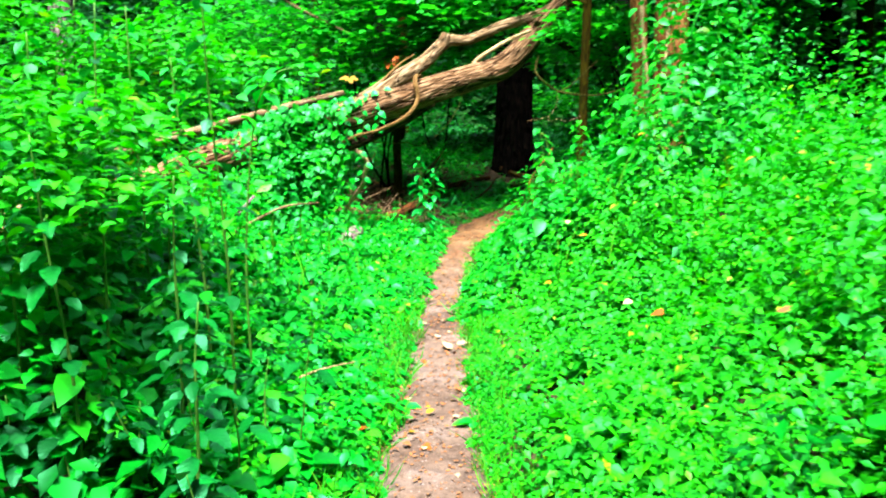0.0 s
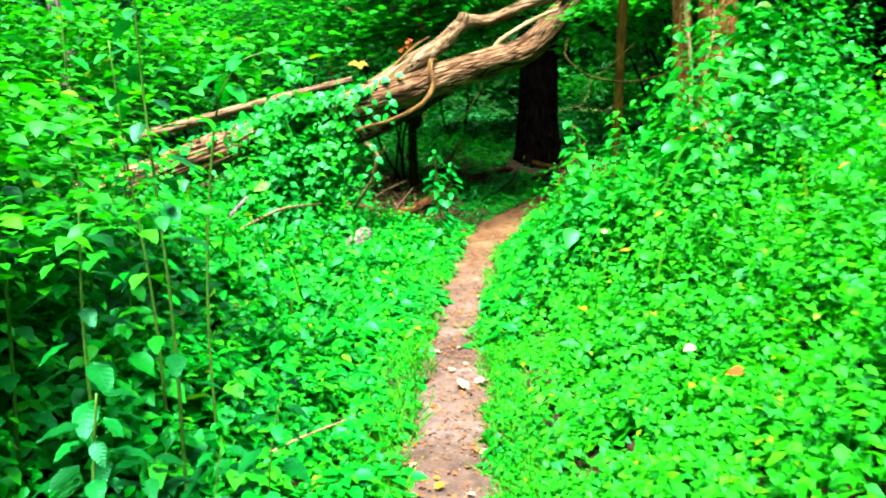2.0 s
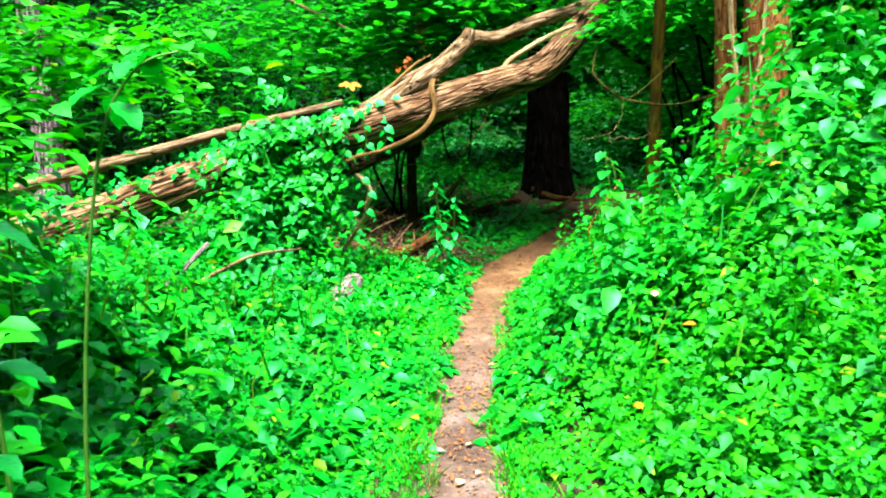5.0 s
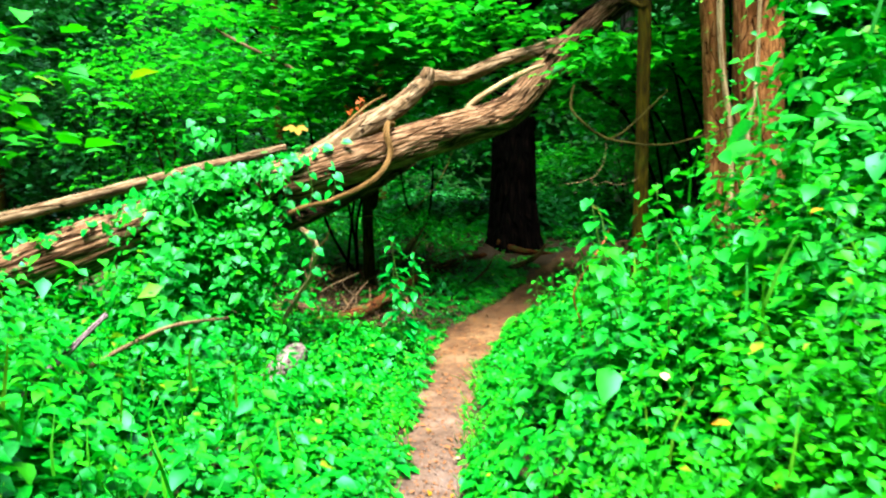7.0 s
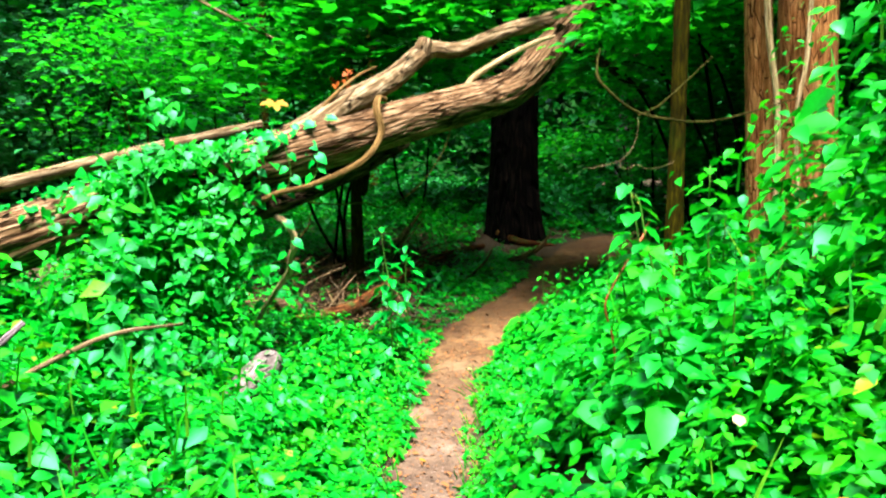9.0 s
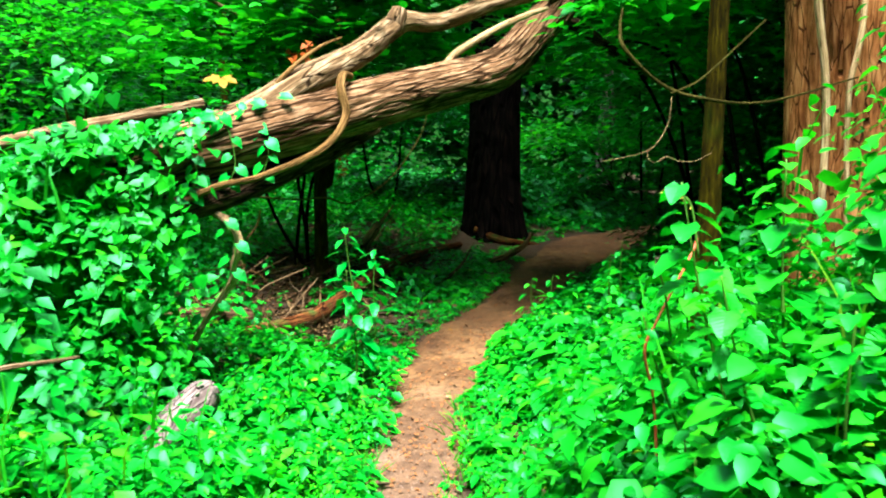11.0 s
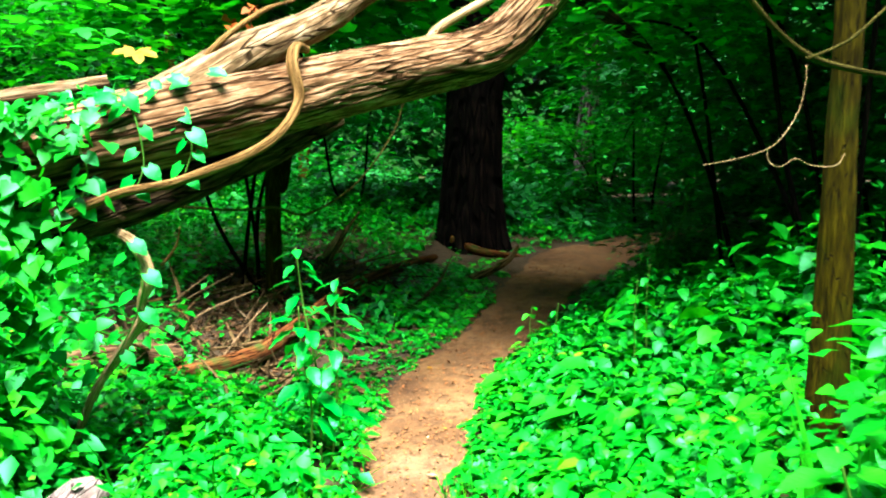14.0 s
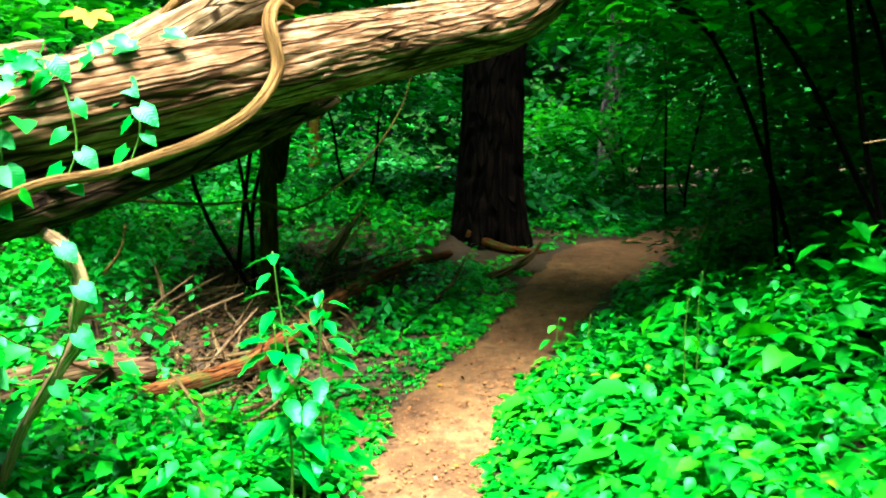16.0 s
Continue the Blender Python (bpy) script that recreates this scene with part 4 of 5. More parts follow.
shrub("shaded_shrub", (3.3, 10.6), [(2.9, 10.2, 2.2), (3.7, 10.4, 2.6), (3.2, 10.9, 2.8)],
      [((3.3, 10.7, 1.7), (1.2, 1.1, 1.4), 130, 30, dict(size=(0.08, 0.15), clump=0.5))], SHADE, "dense dark green shrub deep in the shade", SIMPLE, 10, SHADE_BARK)
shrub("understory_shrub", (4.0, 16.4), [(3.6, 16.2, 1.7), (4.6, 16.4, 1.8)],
      [((4.3, 16.6, 0.95), (2.2, 0.8, 0.75), 90, 30, dict(size=(0.08, 0.16), clump=0.5))], SHADE, "low shade-dimmed green shrub in the wood behind", SIMPLE, 16, SHADE_BARK)
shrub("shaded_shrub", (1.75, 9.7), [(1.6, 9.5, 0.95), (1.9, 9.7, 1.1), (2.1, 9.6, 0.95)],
      [((1.95, 9.75, 0.62), (0.45, 0.5, 0.36), 40, 26, dict(size=(0.05, 0.10), clump=0.3))], SHADE, "leafy shade-darkened green plant at the path bend", SIMPLE, 15, STEM)
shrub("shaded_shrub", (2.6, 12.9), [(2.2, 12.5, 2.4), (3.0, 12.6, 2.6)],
      [((2.5, 12.8, 2.4), (1.2, 0.7, 0.8), 60, 28, dict(size=(0.08, 0.15), clump=0.45))], SHADE, "shade-darkened green sapling behind the shaded path", SIMPLE, 9, SHADE_BARK)
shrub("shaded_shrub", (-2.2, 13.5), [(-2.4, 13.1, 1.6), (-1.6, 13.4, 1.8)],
      [((-1.9, 13.8, 1.2), (1.5, 1.0, 0.9), 60, 26, dict(size=(0.09, 0.16), clump=0.5))], SHADE, "shade-dimmed green shrub in the wood", SIMPLE, 7, SHADE_BARK)

# ---- far woods all round ----
rng = np.random.default_rng(40)


def far_wood(n, per, a0, a1, size, r0=19, r1=33, top=11):
    ang = rng.uniform(a0, a1, n)
    rad = rng.uniform(r0, r1, n)
    cc = np.column_stack([rad * np.cos(ang), 6 + rad * np.sin(ang), rng.uniform(0.3, top, n)])
    k = np.repeat(np.arange(n), per)
    pos = cc[k] + rng.normal(size=(len(k), 3)) * (1.0, 1.0, 0.6)
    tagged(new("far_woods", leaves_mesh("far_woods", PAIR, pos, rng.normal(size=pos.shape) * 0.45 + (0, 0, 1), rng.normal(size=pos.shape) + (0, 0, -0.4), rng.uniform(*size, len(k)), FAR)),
           "dense green woods round the clearing, partly unseen and added to block light", "woods", "", "stuff")


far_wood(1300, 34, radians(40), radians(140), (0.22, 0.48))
# Taller woods above and behind the view, added to cut low sky light.
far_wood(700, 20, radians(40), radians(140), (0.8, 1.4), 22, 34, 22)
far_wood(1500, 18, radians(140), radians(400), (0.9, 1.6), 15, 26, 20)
th = np.linspace(0, 2 * np.pi, 97)
lo = np.column_stack([56 * np.cos(th), 6 + 56 * np.sin(th), np.full(97, -1.0)])
hi = np.column_stack([56 * np.cos(th), 6 + 56 * np.sin(th), 15 + 5 * lumps(th * 9, th * 0)])
a = np.arange(96)
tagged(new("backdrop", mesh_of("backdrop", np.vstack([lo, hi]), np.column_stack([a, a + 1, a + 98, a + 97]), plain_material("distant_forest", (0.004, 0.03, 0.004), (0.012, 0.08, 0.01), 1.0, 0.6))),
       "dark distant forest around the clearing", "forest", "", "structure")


# ---- ivy over the log ----
def log_at(x):
    p = np.array(LOG)
    return np.column_stack([x, np.interp(x, p[:, 0], p[:, 1]), np.interp(x, p[:, 0], p[:, 2])])


rng = np.random.default_rng(50)
n = 6500
x = np.clip(rng.normal(-1.66, 0.19, n), -2.15, -1.25)
c = log_at(x)
top = 0.16 + 0.42 * np.exp(-((x + 1.78) / 0.16) ** 2) * rng.random(n) ** 2 + 0.10 * lumps(x * 7, x * 0 + 3)
v = rng.random(n)
zz = c[:, 2] + top - v * (c[:, 2] + top - 0.15)
bulge = 0.16 + 0.42 * v + 0.26 * (lumps(x * 6 + 2, zz * 6) - 0.4)
yy = c[:, 1] - bulge * (zz < c[:, 2] + 0.12) - rng.random(n) * 0.12 + 0.1 * (zz >= c[:, 2] + 0.12) * rng.normal(size=n)
pos = np.column_stack([x + 0.05 * rng.normal(size=n), yy, zz])
keep = lumps(x * 11 + 4, zz * 11) > 0.30 + 0.25 * rng.random(n)
pos, n = pos[keep], int(keep.sum())
nrm = rng.normal(size=(n, 3)) * 0.42 + (0.05, -0.5, 0.8)
ivy = leaves_mesh("ivy", HEART, pos, nrm, rng.normal(size=(n, 3)) * 0.5 + (0, -0.3, -0.8), rng.uniform(0.04, 0.085, n), BUSH)
tagged(new("ivy", ivy), "bright green ivy smothering the fallen trunk", "ivy", "", "stuff")
n = 340
x = rng.uniform(-3.4, -1.1, n)
c = log_at(x)
a = rng.uniform(0.3, 2.4, n)
pos = c + np.column_stack([0 * x, -0.19 * np.cos(a), 0.19 * np.sin(a)]) + rng.normal(size=(n, 3)) * 0.03
keep = lumps(x * 3.1, x * 0 + 8) > 0.42
pos, n = pos[keep], int(keep.sum())
tagged(new("ivy", leaves_mesh("ivy", HEART, pos, rng.normal(size=(n, 3)) * 0.35 + (0, -0.5, 0.8), rng.normal(size=(n, 3)) + (0, -0.3, -0.4), rng.uniform(0.04, 0.075, n), IVY)),
       "scattered ivy leaves creeping along the trunk", "ivy", "", "stuff")
spr = thing("ivy_sprig", (-1.1, 6.8, 1.3), "ivy sprig with pale pointed leaves on the bark", "ivy")
IVY_LEAF = veined_leaf("ivy_leaf", 0.16, 0.46, VEINED_IVY)
for k, (x0, dz) in enumerate(((-1.28, 0.02), (-1.12, 0.10), (-0.98, 0.0))):
    c = log_at(np.array([x0]))[0]
    line = [(c[0] - 0.12, c[1] - 0.14, c[2] + 0.14), (c[0], c[1] - 0.19, c[2] + dz), (c[0] + 0.05, c[1] - 0.20, c[2] - 0.10), (c[0] + 0.02, c[1] - 0.22, c[2] - 0.22)]
    part(spr, "stem", tube("ivy_stem", line, [0.004, 0.004, 0.003, 0.002], STEM, 6, 16))
    q = curve_points(line, 9)
    leaf_parts(spr, IVY_LEAF, [leaf_pose(Vector(p) + Vector((0.02 * (-1) ** i, -0.015, 0)), (0.2 * (-1) ** i + rng.normal() * 0.2, -0.8, 0.6), (0.6 * (-1) ** i, -0.2, -0.5), rng.uniform(0.05, 0.085)) for i, p in enumerate(q)])
leaf_parts(spr, IVY_LEAF, [leaf_pose(Vector(log_at(np.array([x]))[0]) + Vector((0, -0.17, dz)), (rng.normal() * 0.2, -0.7, 0.8), (rng.normal(), -0.2, -0.3), 0.075) for x, dz in ((-1.05, 0.12), (-0.95, 0.13), (-0.88, 0.15), (-1.0, 0.16), (-1.2, 0.14), (-1.32, 0.12))])


climb = thing("ivy_sprig", (-1.1, 6.85, 0.9), "pale ivy leaves climbing the hanging vine", "ivy")
line = [(-1.12, 6.79, 0.99), (-1.08, 6.78, 0.92), (-1.07, 6.78, 0.82), (-1.11, 6.82, 0.72), (-1.18, 6.85, 0.60), (-1.25, 6.87, 0.50)]
part(climb, "stem", tube("ivy_stem", line, [0.004, 0.004, 0.0035, 0.003, 0.003, 0.002], STEM, 6, 24))
leaf_parts(climb, IVY_LEAF, [leaf_pose(Vector(p) + Vector((0.03 * (-1) ** i, -0.025, 0)), (0.25 * (-1) ** i, -0.7, 0.7), (0.7 * (-1) ** i, -0.3, -0.4), rng.uniform(0.05, 0.08)) for i, p in enumerate(curve_points(line, 8))])


# ---- plants with leaves that can be told apart ----
def leafy_plant(name, stems, leaf_mesh, label, category, size, n_leaf, first=0.25, seed=0, droop=0.35, stem_mat=STEM, width=0.006, group=""):
    rg = np.random.default_rng(600 + seed)
    b = stems[0][0]
    t = thing(name, (b[0], b[1], float(ground_z(b[0], b[1]))), label, category, group)
    for line in stems:
        part(t, "stem", tube(name + "_stem", line, np.linspace(width, width * 0.35, len(line)), stem_mat, 7, 28))
        q = curve_points(line, 200)
        for i in range(n_leaf):
            f = first + (1 - first) * (i + rg.random() * 0.6) / n_leaf
            p = q[min(199, int(f * 199))]
            az = i * 2.4 + rg.normal() * 0.4
            out = Vector((math.cos(az), math.sin(az), 0))
            stalk = 0.02 + 0.05 * (1 - f)
            s = rg.uniform(*size) * (1.05 - 0.45 * f**3)
            m = leaf_pose(Vector(p) + out * stalk + Vector((0, 0, 0.01)), out * (0.1 + 0.35 * rg.random()) + Vector((0, 0, 1)) + Vector(rg.normal(size=3)) * 0.12, out + Vector((0, 0, -droop * rg.random())), s)
            leaf_parts(t, leaf_mesh, [m])
    return t


BUSH_LEAF = veined_leaf("bush_leaf", 0.10, 0.45, VEINED_BUSH)
HERB_LEAF = veined_leaf("herb_leaf", 0.0, 0.30, VEINED_HERB)
SHADE_DEEP_LEAF = veined_leaf("creeper_leaf", 0.0, 0.30, SHADE_DEEP)
WEED_LEAF = veined_leaf("weed_leaf", 0.0, 0.27, VEINED_IVY)


def upright(x, y, top, lean=(0, 0), bow=0.1):
    z = float(ground_z(x, y))
    return [(x, y, z - 0.02), (x + lean[0] * 0.3 + bow * 0.2, y + lean[1] * 0.3, z + (top - z) * 0.4), (x + lean[0] * 0.7, y + lean[1] * 0.7, z + (top - z) * 0.75), (x + lean[0], y + lean[1], top)]


leafy_plant("broadleaf_bush", [upright(0.72, 4.82, 1.20, (-0.14, 0.10)), upright(0.78, 4.75, 1.02, (-0.20, -0.12)), upright(0.84, 4.95, 1.25, (0.05, 0.1)), upright(0.86, 4.70, 0.98, (0.08, -0.2)), upright(1.01, 5.00, 1.22, (0.1, -0.05)), upright(0.64, 4.55, 0.72, (-0.08, -0.1)), upright(0.91, 4.45, 0.85, (-0.02, -0.1)), upright(0.68, 4.95, 0.85, (-0.16, 0.12)), upright(0.80, 4.58, 0.95, (0.02, -0.05)), upright(0.74, 5.15, 0.92, (-0.1, -0.05)), upright(0.96, 5.20, 1.08, (0.0, -0.1)), upright(1.11, 4.80, 1.0, (0.05, -0.1)), upright(0.61, 4.82, 0.62, (-0.06, -0.05)), upright(0.58, 4.70, 0.60, (-0.04, -0.05)), upright(0.78, 4.52, 0.68, (-0.05, -0.05)), upright(0.98, 4.48, 0.74, (0.0, -0.05)), upright(0.88, 4.72, 0.84, (0.02, -0.05)), upright(0.66, 4.6, 0.52, (0.02, -0.08))],
            BUSH_LEAF, "broad-leaved bush with large bright green leaves by the path", "bush", (0.075, 0.115), 34, 0.12, 1)
pk = thing("red_stem", (0.70, 4.6, 0.3), "reddish bare plant stem among bush leaves", "plant stem")
part(pk, "stem", tube("pink_stem", [(0.56, 5.03, 0.30), (0.53, 4.97, 0.62), (0.495, 4.93, 0.77), (0.525, 4.93, 0.85), (0.59, 5.0, 0.93), (0.655, 5.08, 1.0), (0.69, 5.12, 1.056)], [0.004, 0.004, 0.004, 0.0035, 0.0035, 0.0035, 0.005], RED_STEM, 7, 40))
SAPS = [(-0.74, 1.90, 1.85, (-0.02, 0.08)), (-0.98, 2.30, 1.60, (-0.1, 0.1)), (-1.18, 1.75, 1.75, (0.08, 0.1)), (-0.80, 1.50, 1.15, (0.06, 0.05)), (-1.35, 2.5, 1.85, (0.0, 0.1)), (-1.05, 1.35, 1.3, (-0.1, 0.1)), (-1.6, 2.1, 1.7, (0.05, 0.05)), (-1.5, 3.0, 1.65, (0.1, 0.1)), (-1.85, 2.8, 1.95, (0.1, 0.1)), (-1.35, 1.5, 1.5, (0, 0.1)), (-2.1, 3.4, 1.9, (0.1, 0)), (-0.62, 1.15, 0.80, (0.05, 0.1))]
for k, (x, y, top, lean) in enumerate(SAPS):
    # The nearest saplings take the leaf with shade in its colour.
    leafy_plant("sapling", [upright(x, y, top, lean)], SHADE_DEEP_LEAF if y < 2.0 else HERB_LEAF, "young sapling with thin stem and pointed green leaves", "sapling", (0.07, 0.12), 30, 0.24, 10 + k, 0.3, STEM, 0.007, "saplings beside the path")
leafy_plant("sapling", [[(-0.80, 2.30, float(ground_z(-0.80, 2.30))), (-0.80, 2.34, 0.7), (-0.74, 2.40, 1.3), (-0.66, 2.45, 1.50), (-0.54, 2.50, 1.55)]], HERB_LEAF, "arching sapling with large drooping pointed leaves", "sapling", (0.10, 0.15), 12, 0.6, 60, 0.8, STEM, 0.006, "saplings beside the path")
rg = np.random.default_rng(640)
for k in range(13):
    x, y = -0.42 - 1.1 * ((k * 0.381) % 1), 0.90 + 0.85 * ((k * 0.618) % 1)
    top = float(ground_z(x, y)) + rg.uniform(0.34, 0.52) + 0.12 * (y - 0.9)
    leafy_plant("woodland_creeper", [upright(x, y, top, (rg.normal() * 0.08, rg.normal() * 0.08))], SHADE_DEEP_LEAF, "leafy creeper shoot with pointed leaves in shade-darkened green", "creeper", (0.07, 0.115), 15, 0.4, 70 + k, 0.5, STEM, 0.004, "creeper shoots beside the path")
leafy_plant("weed", [upright(-0.50, 7.12, 0.92, (-0.08, 0.02)), upright(-0.46, 7.10, 0.80, (0.05, -0.02)), upright(-0.54, 7.08, 0.70, (-0.02, -0.05))], WEED_LEAF, "tall weed with drooping blue-green leaves under the log", "weed", (0.085, 0.14), 24, 0.22, 40, 1.3)
for k, (x, y, top) in enumerate(((0.50, 8.25, 0.45), (0.62, 8.1, 0.5), (1.0, 7.75, 0.75), (0.9, 7.6, 0.7))):
    leafy_plant("seedling", [upright(x, y, top, (0.03, -0.05))], HERB_LEAF, "small green seedling at the shaded path edge", "seedling", (0.06, 0.09), 9, 0.35, 50 + k, 0.4, STEM, 0.004, "seedlings by the path")

# ---- dead wood under the log ----
def stick(name, pts, radii, mat, label, category="stick", bark=0.002, group=""):
    t = thing(name, tuple(pts[0]), label, category, group)
    part(t, "wood", tube(name, pts, radii, mat, 12, 40, bark, 5, 4, 0.15, len(pts)))
    return t


def gz(x, y, up=0.0):
    return (x, y, float(ground_z(x, y)) + up)


stick("rotten_log", [gz(-2.25, 7.35, 0.12), gz(-1.95, 7.65, 0.16), gz(-1.65, 7.98, 0.17), gz(-1.42, 8.22, 0.14)], [0.07, 0.09, 0.088, 0.075], ROTTEN, "short rotten grey-brown log lying on the ground", "log", 0.012)
stick("rotten_log", [gz(-1.85, 7.80, 0.04), gz(-1.13, 8.37, 0.09), gz(-0.90, 8.85, 0.12), gz(-0.66, 9.7, 0.12), gz(-0.30, 10.5, 0.10), gz(0.05, 11.1, 0.06)], [0.035, 0.045, 0.052, 0.05, 0.045, 0.035], ORANGE_ROT, "long decayed orange-brown log among dead branches", "log", 0.012)
stick("broken_branch", [gz(-0.96, 10.1, 0.0), gz(-0.88, 10.3, 0.14), gz(-0.78, 10.55, 0.28), gz(-0.72, 10.7, 0.34), gz(-0.62, 11.0, 0.46)], [0.05, 0.048, 0.044, 0.02, 0.006], BRUSH, "splintered broken branch sticking up", "dead branch", 0.008)
stick("root", [gz(0.35, 10.55, 0.03), gz(0.55, 10.65, 0.08), gz(0.70, 10.75, 0.15), gz(0.79, 10.85, 0.24)], [0.035, 0.03, 0.026, 0.012], BRUSH, "short jagged broken root by the trunk", "root", 0.006)
stick("root", [gz(0.25, 11.75, 0.10), gz(0.45, 11.55, 0.05), gz(0.72, 11.45, 0.02), gz(0.95, 11.5, -0.02)], [0.05, 0.045, 0.035, 0.02], ORANGE_ROT, "reddish root at the foot of the dark tree", "root", 0.006)
rng = np.random.default_rng(70)
for k in range(95):
    x, y = rng.normal(-1.40, 0.4), rng.uniform(7.6, 10.8)
    x += 0.35 * max(0, y - 9)
    az, ln, up = rng.normal(0.9, 0.8), rng.uniform(0.35, 1.1), rng.uniform(0.02, 0.45) * rng.random()
    e = (x + ln * math.cos(az), y + ln * math.sin(az))
    if e[0] > float(path_edges(np.array(e[1]))[0]) - 0.35:
        e = (x - 0.3, y + 0.4)
    m = ((x + e[0]) / 2 + rng.normal() * 0.05, (y + e[1]) / 2 + rng.normal() * 0.05)
    stick("dead_branch", [gz(x, y, 0.01), gz(*m, up * 0.5 + 0.02), gz(*e, up)], [(0.008, 0.011, 0.017)[k % 3], (0.007, 0.009, 0.013)[k % 3], 0.003], BRUSH if k % 3 else BARE_WOOD, "thin dead branch in a brushwood heap", "dead branch", 0.001, "brushwood under the log")
rng = np.random.default_rng(72)
n = 3200
x, y = rng.normal(-1.25, 0.55, n), rng.uniform(7.2, 11.0, n)
x = np.minimum(x, path_edges(y)[0] - 0.12)
pos = np.column_stack([x, y, ground_z(x, y) + 0.012 + 0.03 * rng.random(n)])
tagged(new("leaf_litter", leaves_mesh("leaf_litter", OVATE, pos, rng.normal(size=(n, 3)) * 0.4 + (0, 0, 1), rng.normal(size=(n, 3)), rng.uniform(0.02, 0.06, n), LITTER)),
       "dead brown leaves under the brushwood heap", "leaf litter", "", "stuff")
n = 900
x, y = rng.normal(-1.25, 0.5, n), rng.uniform(7.4, 10.8, n)
x = np.minimum(x, path_edges(y)[0] - 0.25)
pos = np.column_stack([x, y, ground_z(x, y) + 0.04 + 0.08 * rng.random(n)])
tagged(new("fine_twigs", leaves_mesh("fine_twigs", (BLADE[0] * (0.45, 1, 0.3), BLADE[1]), pos, rng.normal(size=(n, 3)), rng.normal(size=(n, 3)) * (1, 1, 0.25), rng.uniform(0.12, 0.4, n), BRUSH)),
       "fine broken twigs strewn over the brushwood heap", "twigs", "", "stuff")
stick("grey_stick", [(-1.80, 4.5, 0.45), (-1.755, 4.6, 0.541), (-1.67, 4.75, 0.66), (-1.586, 4.9, 0.774)], [0.016, 0.017, 0.015, 0.012], GREY_BARK, "weathered grey stick propped in the creeper")
stick("grey_stick", [(-1.9, 5.05, 0.42), (-1.81, 5.1, 0.485), (-1.50, 5.3, 0.63), (-1.24, 5.5, 0.64)], [0.012, 0.012, 0.010, 0.006], BARE_WOOD, "thin pale stick lying over the creeper")
stick("pale_stick", [(-0.51, 2.03, 0.30), (-0.47, 2.10, 0.30), (-0.42, 2.28, 0.265), (-0.376, 2.47, 0.22)], [0.004, 0.004, 0.004, 0.003], PALE_VINE, "short pale stick lying on the herbs")
stick("old_stump", [gz(-1.27, 5.94, -0.04), gz(-1.19, 6.10, 0.13), gz(-1.10, 6.26, 0.235), gz(-1.07, 6.31, 0.265)], [0.08, 0.084, 0.08, 0.045], PALE_STUMP, "pale grey rotting stub of wood beside the path", "stump", 0.008)

# ---- lianas and twigs ----
stick("liana", [(0.62, 5.80, 1.78), (0.595, 5.72, 1.70), (0.60, 5.66, 1.62), (0.735, 5.7, 1.503), (0.885, 5.75, 1.459), (1.13, 5.8, 1.444), (1.6, 6.1, 1.55)], [0.003, 0.004, 0.006, 0.007, 0.0065, 0.005, 0.003], LIANA, "curved olive liana hanging by the slender tree", "liana", 0.001)
stick("liana", [(0.765, 5.7, 1.475), (0.83, 5.7, 1.50), (0.89, 5.7, 1.54), (1.1, 5.75, 1.72)], [0.004, 0.0035, 0.0035, 0.003], LIANA, "thin side shoot of a liana", "liana", 0)
stick("twig", [(0.766, 5.7, 1.461), (0.765, 5.7, 1.42), (0.753, 5.7, 1.364), (0.72, 5.7, 1.31), (0.686, 5.7, 1.282), (0.60, 5.65, 1.262), (0.509, 5.6, 1.250)], [0.0013, 0.0013, 0.0012, 0.0012, 0.0014, 0.0011, 0.0008], PALE_VINE, "fine pale dead twig hanging in the air", "twig", 0)
stick("twig", [(0.686, 5.7, 1.282), (0.69, 5.7, 1.255), (0.716, 5.7, 1.243), (0.76, 5.72, 1.26), (0.80, 5.73, 1.245), (0.866, 5.75, 1.243), (0.97, 5.9, 1.27)], [0.0012, 0.0012, 0.0011, 0.0011, 0.001, 0.001, 0.0008], PALE_VINE, "fine crooked dead twig hanging in the air", "twig", 0)
stick("thin_vine", [(-1.2, 7.2, 1.10), (-0.908, 7.5, 1.053), (-0.76, 7.7, 1.05), (-0.635, 7.9, 1.005), (-0.405, 8.1, 1.148), (-0.22, 8.3, 1.406), (-0.15, 8.32, 1.60)], [0.006, 0.006, 0.006, 0.006, 0.005, 0.004, 0.003], LIANA, "thin dry vine sagging below the log", "vine", 0)
stick("twig", [(-2.40, 9.0, 2.85), (-2.312, 9.0, 2.784), (-1.967, 9.0, 2.587), (-1.519, 9.0, 2.346)], [0.012, 0.014, 0.016, 0.012], BARE_WOOD, "bare pale twig among maple leaves", "twig", 0.001)
stick("twig", [(-0.85, 9.0, 2.80), (-0.723, 9.0, 2.686), (-0.62, 9.0, 2.60), (-0.496, 9.0, 2.473)], [0.010, 0.014, 0.016, 0.012], BARE_WOOD, "bare pale twig among maple leaves", "twig", 0.001)

# ---- coloured and fallen leaves ----
yl = thing("yellow_leaf", (-1.343, 7.642, 1.775), "bright yellow lobed leaf above the trunk", "leaf")
LOBE_Y = mesh_of("yellow_leaf", *LOBED, YELLOW_LEAF)
leaf_parts(yl, LOBE_Y, [leaf_pose((-1.343 + dx, 7.64, 1.77), (0.1, -0.6, 0.8), (hx, -0.2, -0.2), 0.10) for dx, hx in ((0.0, 1), (-0.01, -1), (0.0, 0.1))])
oc = thing("withered_leaves", (-0.83, 7.75, 1.8), "cluster of withered orange-brown leaves above the trunk", "dead leaves")
LOBE_O = mesh_of("withered_leaf", *HEART, ORANGE_LEAF)
rng = np.random.default_rng(80)
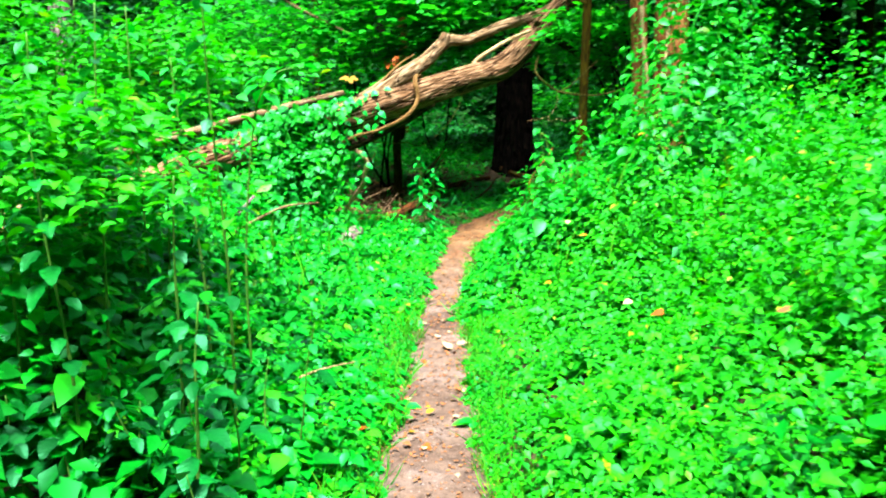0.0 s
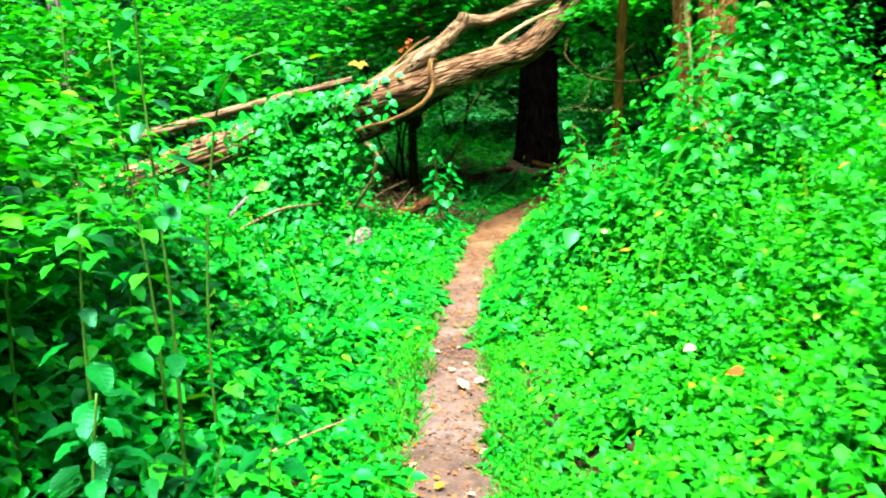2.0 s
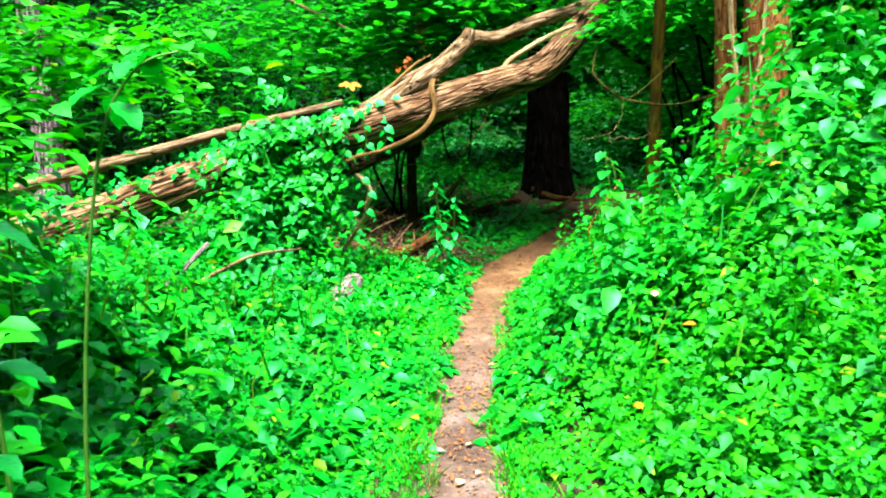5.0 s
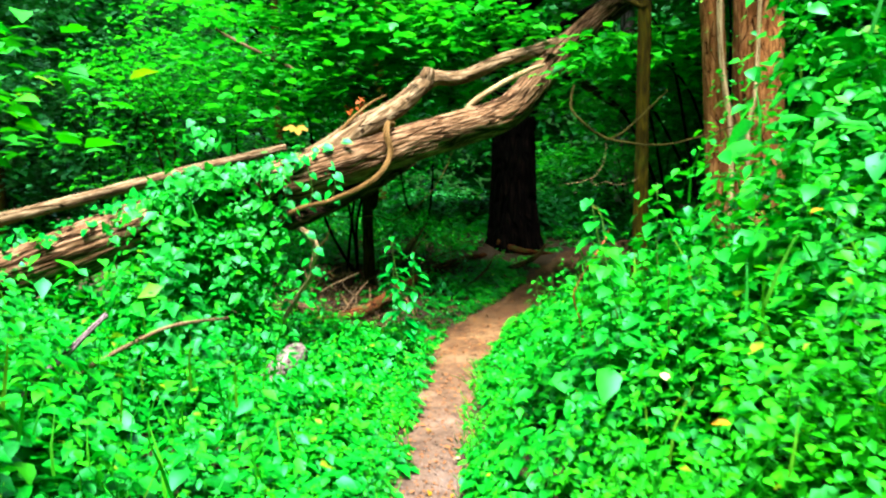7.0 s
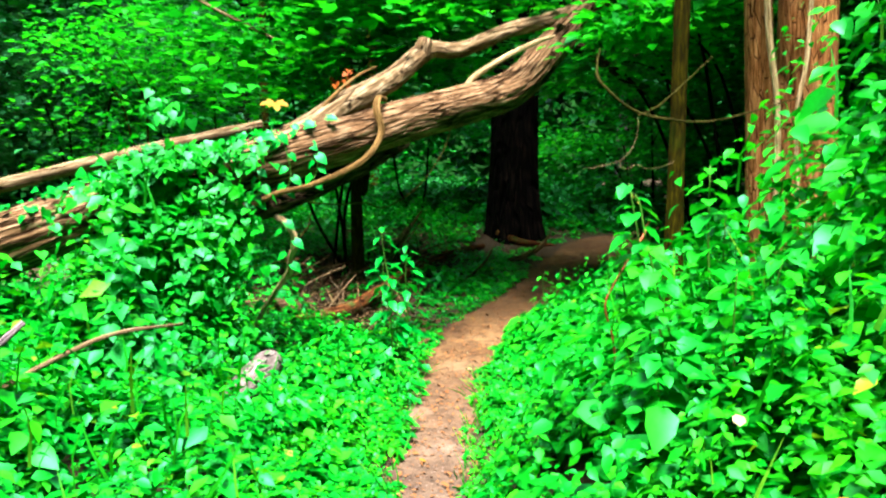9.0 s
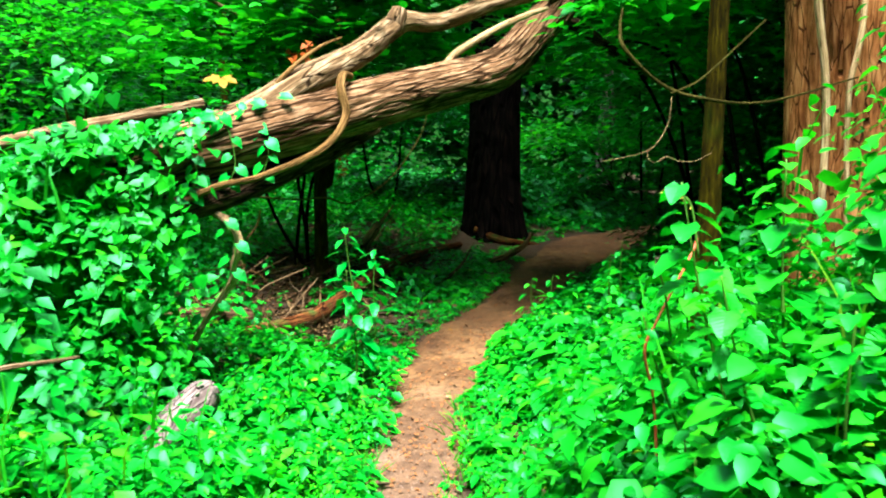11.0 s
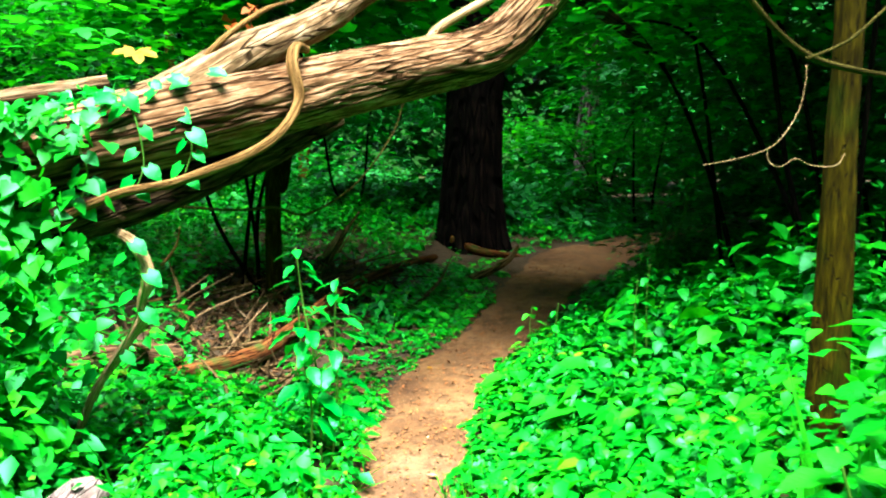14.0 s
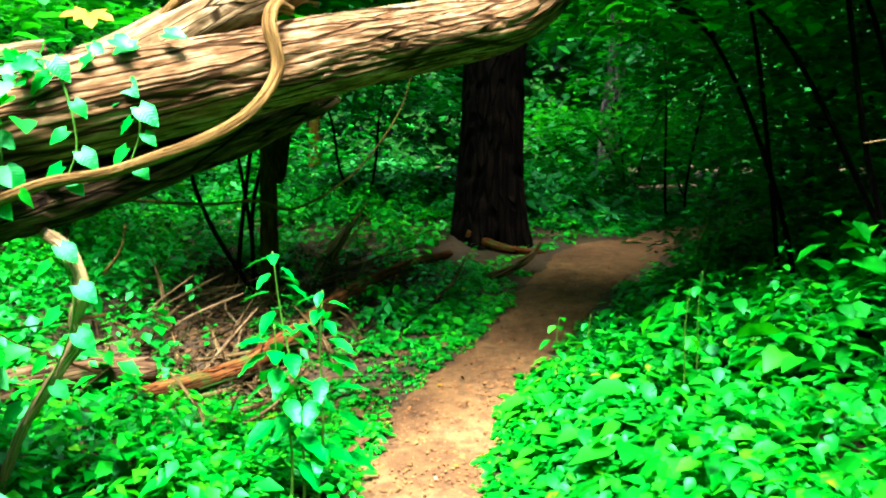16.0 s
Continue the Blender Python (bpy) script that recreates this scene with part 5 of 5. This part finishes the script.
leaf_parts(oc, LOBE_O, [leaf_pose((-0.838 + dx + rng.normal() * 0.012, 7.65 + rng.normal() * 0.02, z + rng.normal() * 0.012), rng.normal(size=3) + (0, -0.6, 0.3), rng.normal(size=3), 0.045) for dx, z in ((0, 1.96), (0.01, 1.95), (-0.075, 1.90), (-0.08, 1.88), (0.0, 1.86), (0.01, 1.84), (-0.09, 1.85), (0.0, 1.96)) for _ in range(2)])
part(oc, "stem", tube("withered_stem", [(-0.83, 7.72, 1.70), (-0.83, 7.68, 1.85), (-0.835, 7.65, 1.97)], [0.004, 0.003, 0.002], VINE, 6, 10))

DEAD = [mesh_of("dead_leaf", *k, m) for k, m in ((OVATE, PALE_LEAF), (LOBED, BROWN_LEAF), (HEART, ORANGE_LEAF), (OVATE, YELLOW_LEAF), (SIMPLE, BROWN_LEAF))]
WHAT = ("bleached pale", "curled brown", "orange", "yellow", "small brown")
rng = np.random.default_rng(90)


def dead_leaf(kind, x, y, z, s, n=None):
    ob = new("dead_leaf", DEAD[kind])
    ob.matrix_basis = leaf_pose((x, y, z), n or (rng.normal() * 0.25, rng.normal() * 0.25 - 0.1, 1), (rng.normal(), rng.normal(), 0.05), s)
    tagged(ob, WHAT[kind] + " dead leaf lying on the ground", "dead leaf", "fallen leaves")


dead_leaf(0, -0.02, 3.30, 0.025, 0.10)
dead_leaf(0, 0.03, 3.36, 0.03, 0.09)
dead_leaf(0, -0.10, 3.55, 0.02, 0.06)
for k in range(70):
    y = rng.uniform(1.3, 9.6) if k > 30 else rng.uniform(1.3, 4.6)
    l, r = (float(v) for v in path_edges(np.array(y)))
    x = rng.uniform(l - 0.02, r + 0.02)
    dead_leaf(int(rng.choice(5, p=(0.22, 0.2, 0.12, 0.14, 0.32))), x, y, float(ground_z(x, y)) + 0.026, rng.uniform(0.018, 0.05))
for x, y, z, kd in ((1.489, 2.845, 1.07, 3), (0.884, 2.566, 0.46, 0), (1.232, 1.706, 0.62, 1), (0.566, 3.465, 0.35, 3), (0.722, 4.195, 0.59, 0), (0.806, 3.746, 0.58, 3), (1.202, 4.074, 1.16, 3), (-0.25, 2.05, 0.08, 2), (-0.3, 1.75, 0.08, 2), (0.95, 2.2, 0.5, 2)):
    dead_leaf(kd, x, y, z, 0.055)
rng = np.random.default_rng(91)
n = 4200
y = rng.uniform(1.2, 11, n)
l, r = path_edges(y)
x = l - 0.04 + (r - l + 0.08) * np.where(rng.random(n) < 0.6, rng.beta(0.5, 0.5, n), rng.random(n))
pos = np.column_stack([x, y, ground_z(x, y) + 0.020])
tagged(new("leaf_litter", leaves_mesh("leaf_litter", SIMPLE, pos, rng.normal(size=(n, 3)) * 0.3 + (0, 0, 1), rng.normal(size=(n, 3)), rng.uniform(0.006, 0.028, n), BROWN_LEAF)),
       "small crumbs of dry leaf on the path", "leaf litter", "", "stuff")

# ---- shoots, flower bud and flower spike ----
rng = np.random.default_rng(95)
n = 260
x = np.where(rng.random(n) < 0.55, rng.uniform(-2.3, -0.7, n), rng.uniform(0.5, 2.2, n))
y = np.where(x < 0, rng.uniform(3.6, 6.5, n), rng.uniform(3.4, 5.8, n))
pos = np.column_stack([x, y, ground_z(x, y) + 0.75 * herb_height(x, y)])
tagged(new("shoots", leaves_mesh("shoots", BLADE, pos, np.column_stack([rng.normal(size=n), rng.normal(size=n), 0.1 * np.ones(n)]), np.column_stack([rng.normal(size=n) * 0.25, rng.normal(size=n) * 0.25, np.ones(n)]), rng.uniform(0.14, 0.34, n), GRASS)),
       "thin pale green shoots rising from the undergrowth", "shoots", "", "stuff")
PETAL = mesh_of("petal", *fine_leaf(0.0, 0.34, 5), plain_material("pale_petal", (0.10, 0.065, 0.055), (0.16, 0.12, 0.10), 0.7), soft=True)
bud = thing("flower_bud", (0.53, 4.94, 0.97), "pale pink flower bud on the bush", "flower")
leaf_parts(bud, PETAL, [leaf_pose((0.53, 4.94, 0.985), (math.cos(a), math.sin(a), 0.1), (-0.12 * math.cos(a), -0.12 * math.sin(a), 1), 0.03) for a in np.arange(6) * 1.047])
part(bud, "stem", tube("bud_stem", [(0.57, 4.96, 0.80), (0.55, 4.95, 0.92), (0.53, 4.94, 0.985)], [0.003, 0.003, 0.003], STEM, 6, 10))
spike = thing("flower_spike", (0.56, 5.0, 1.10), "curved yellowish flower spike on the bush", "flower")
part(spike, "stem", tube("spike_stem", [(0.65, 5.0, 1.0), (0.63, 5.0, 1.13), (0.60, 5.0, 1.165), (0.545, 5.0, 1.17)], [0.003, 0.003, 0.0025, 0.001], STEM, 6, 20))
FLORET = mesh_of("floret", *fine_leaf(0.0, 0.4, 4), plain_material("yellowish_floret", (0.12, 0.11, 0.01), (0.20, 0.20, 0.03), 0.7), soft=True)
q = curve_points([(0.63, 5.0, 1.13), (0.60, 5.0, 1.165), (0.545, 5.0, 1.17)], 26)
for i, p in enumerate(q):
    ob = new("floret", FLORET)
    ob.parent = spike
    ob.matrix_parent_inverse = Matrix.Translation(-Vector(spike.location))
    ob.matrix_basis = leaf_pose(p, rng.normal(size=3), rng.normal(size=3), 0.011)
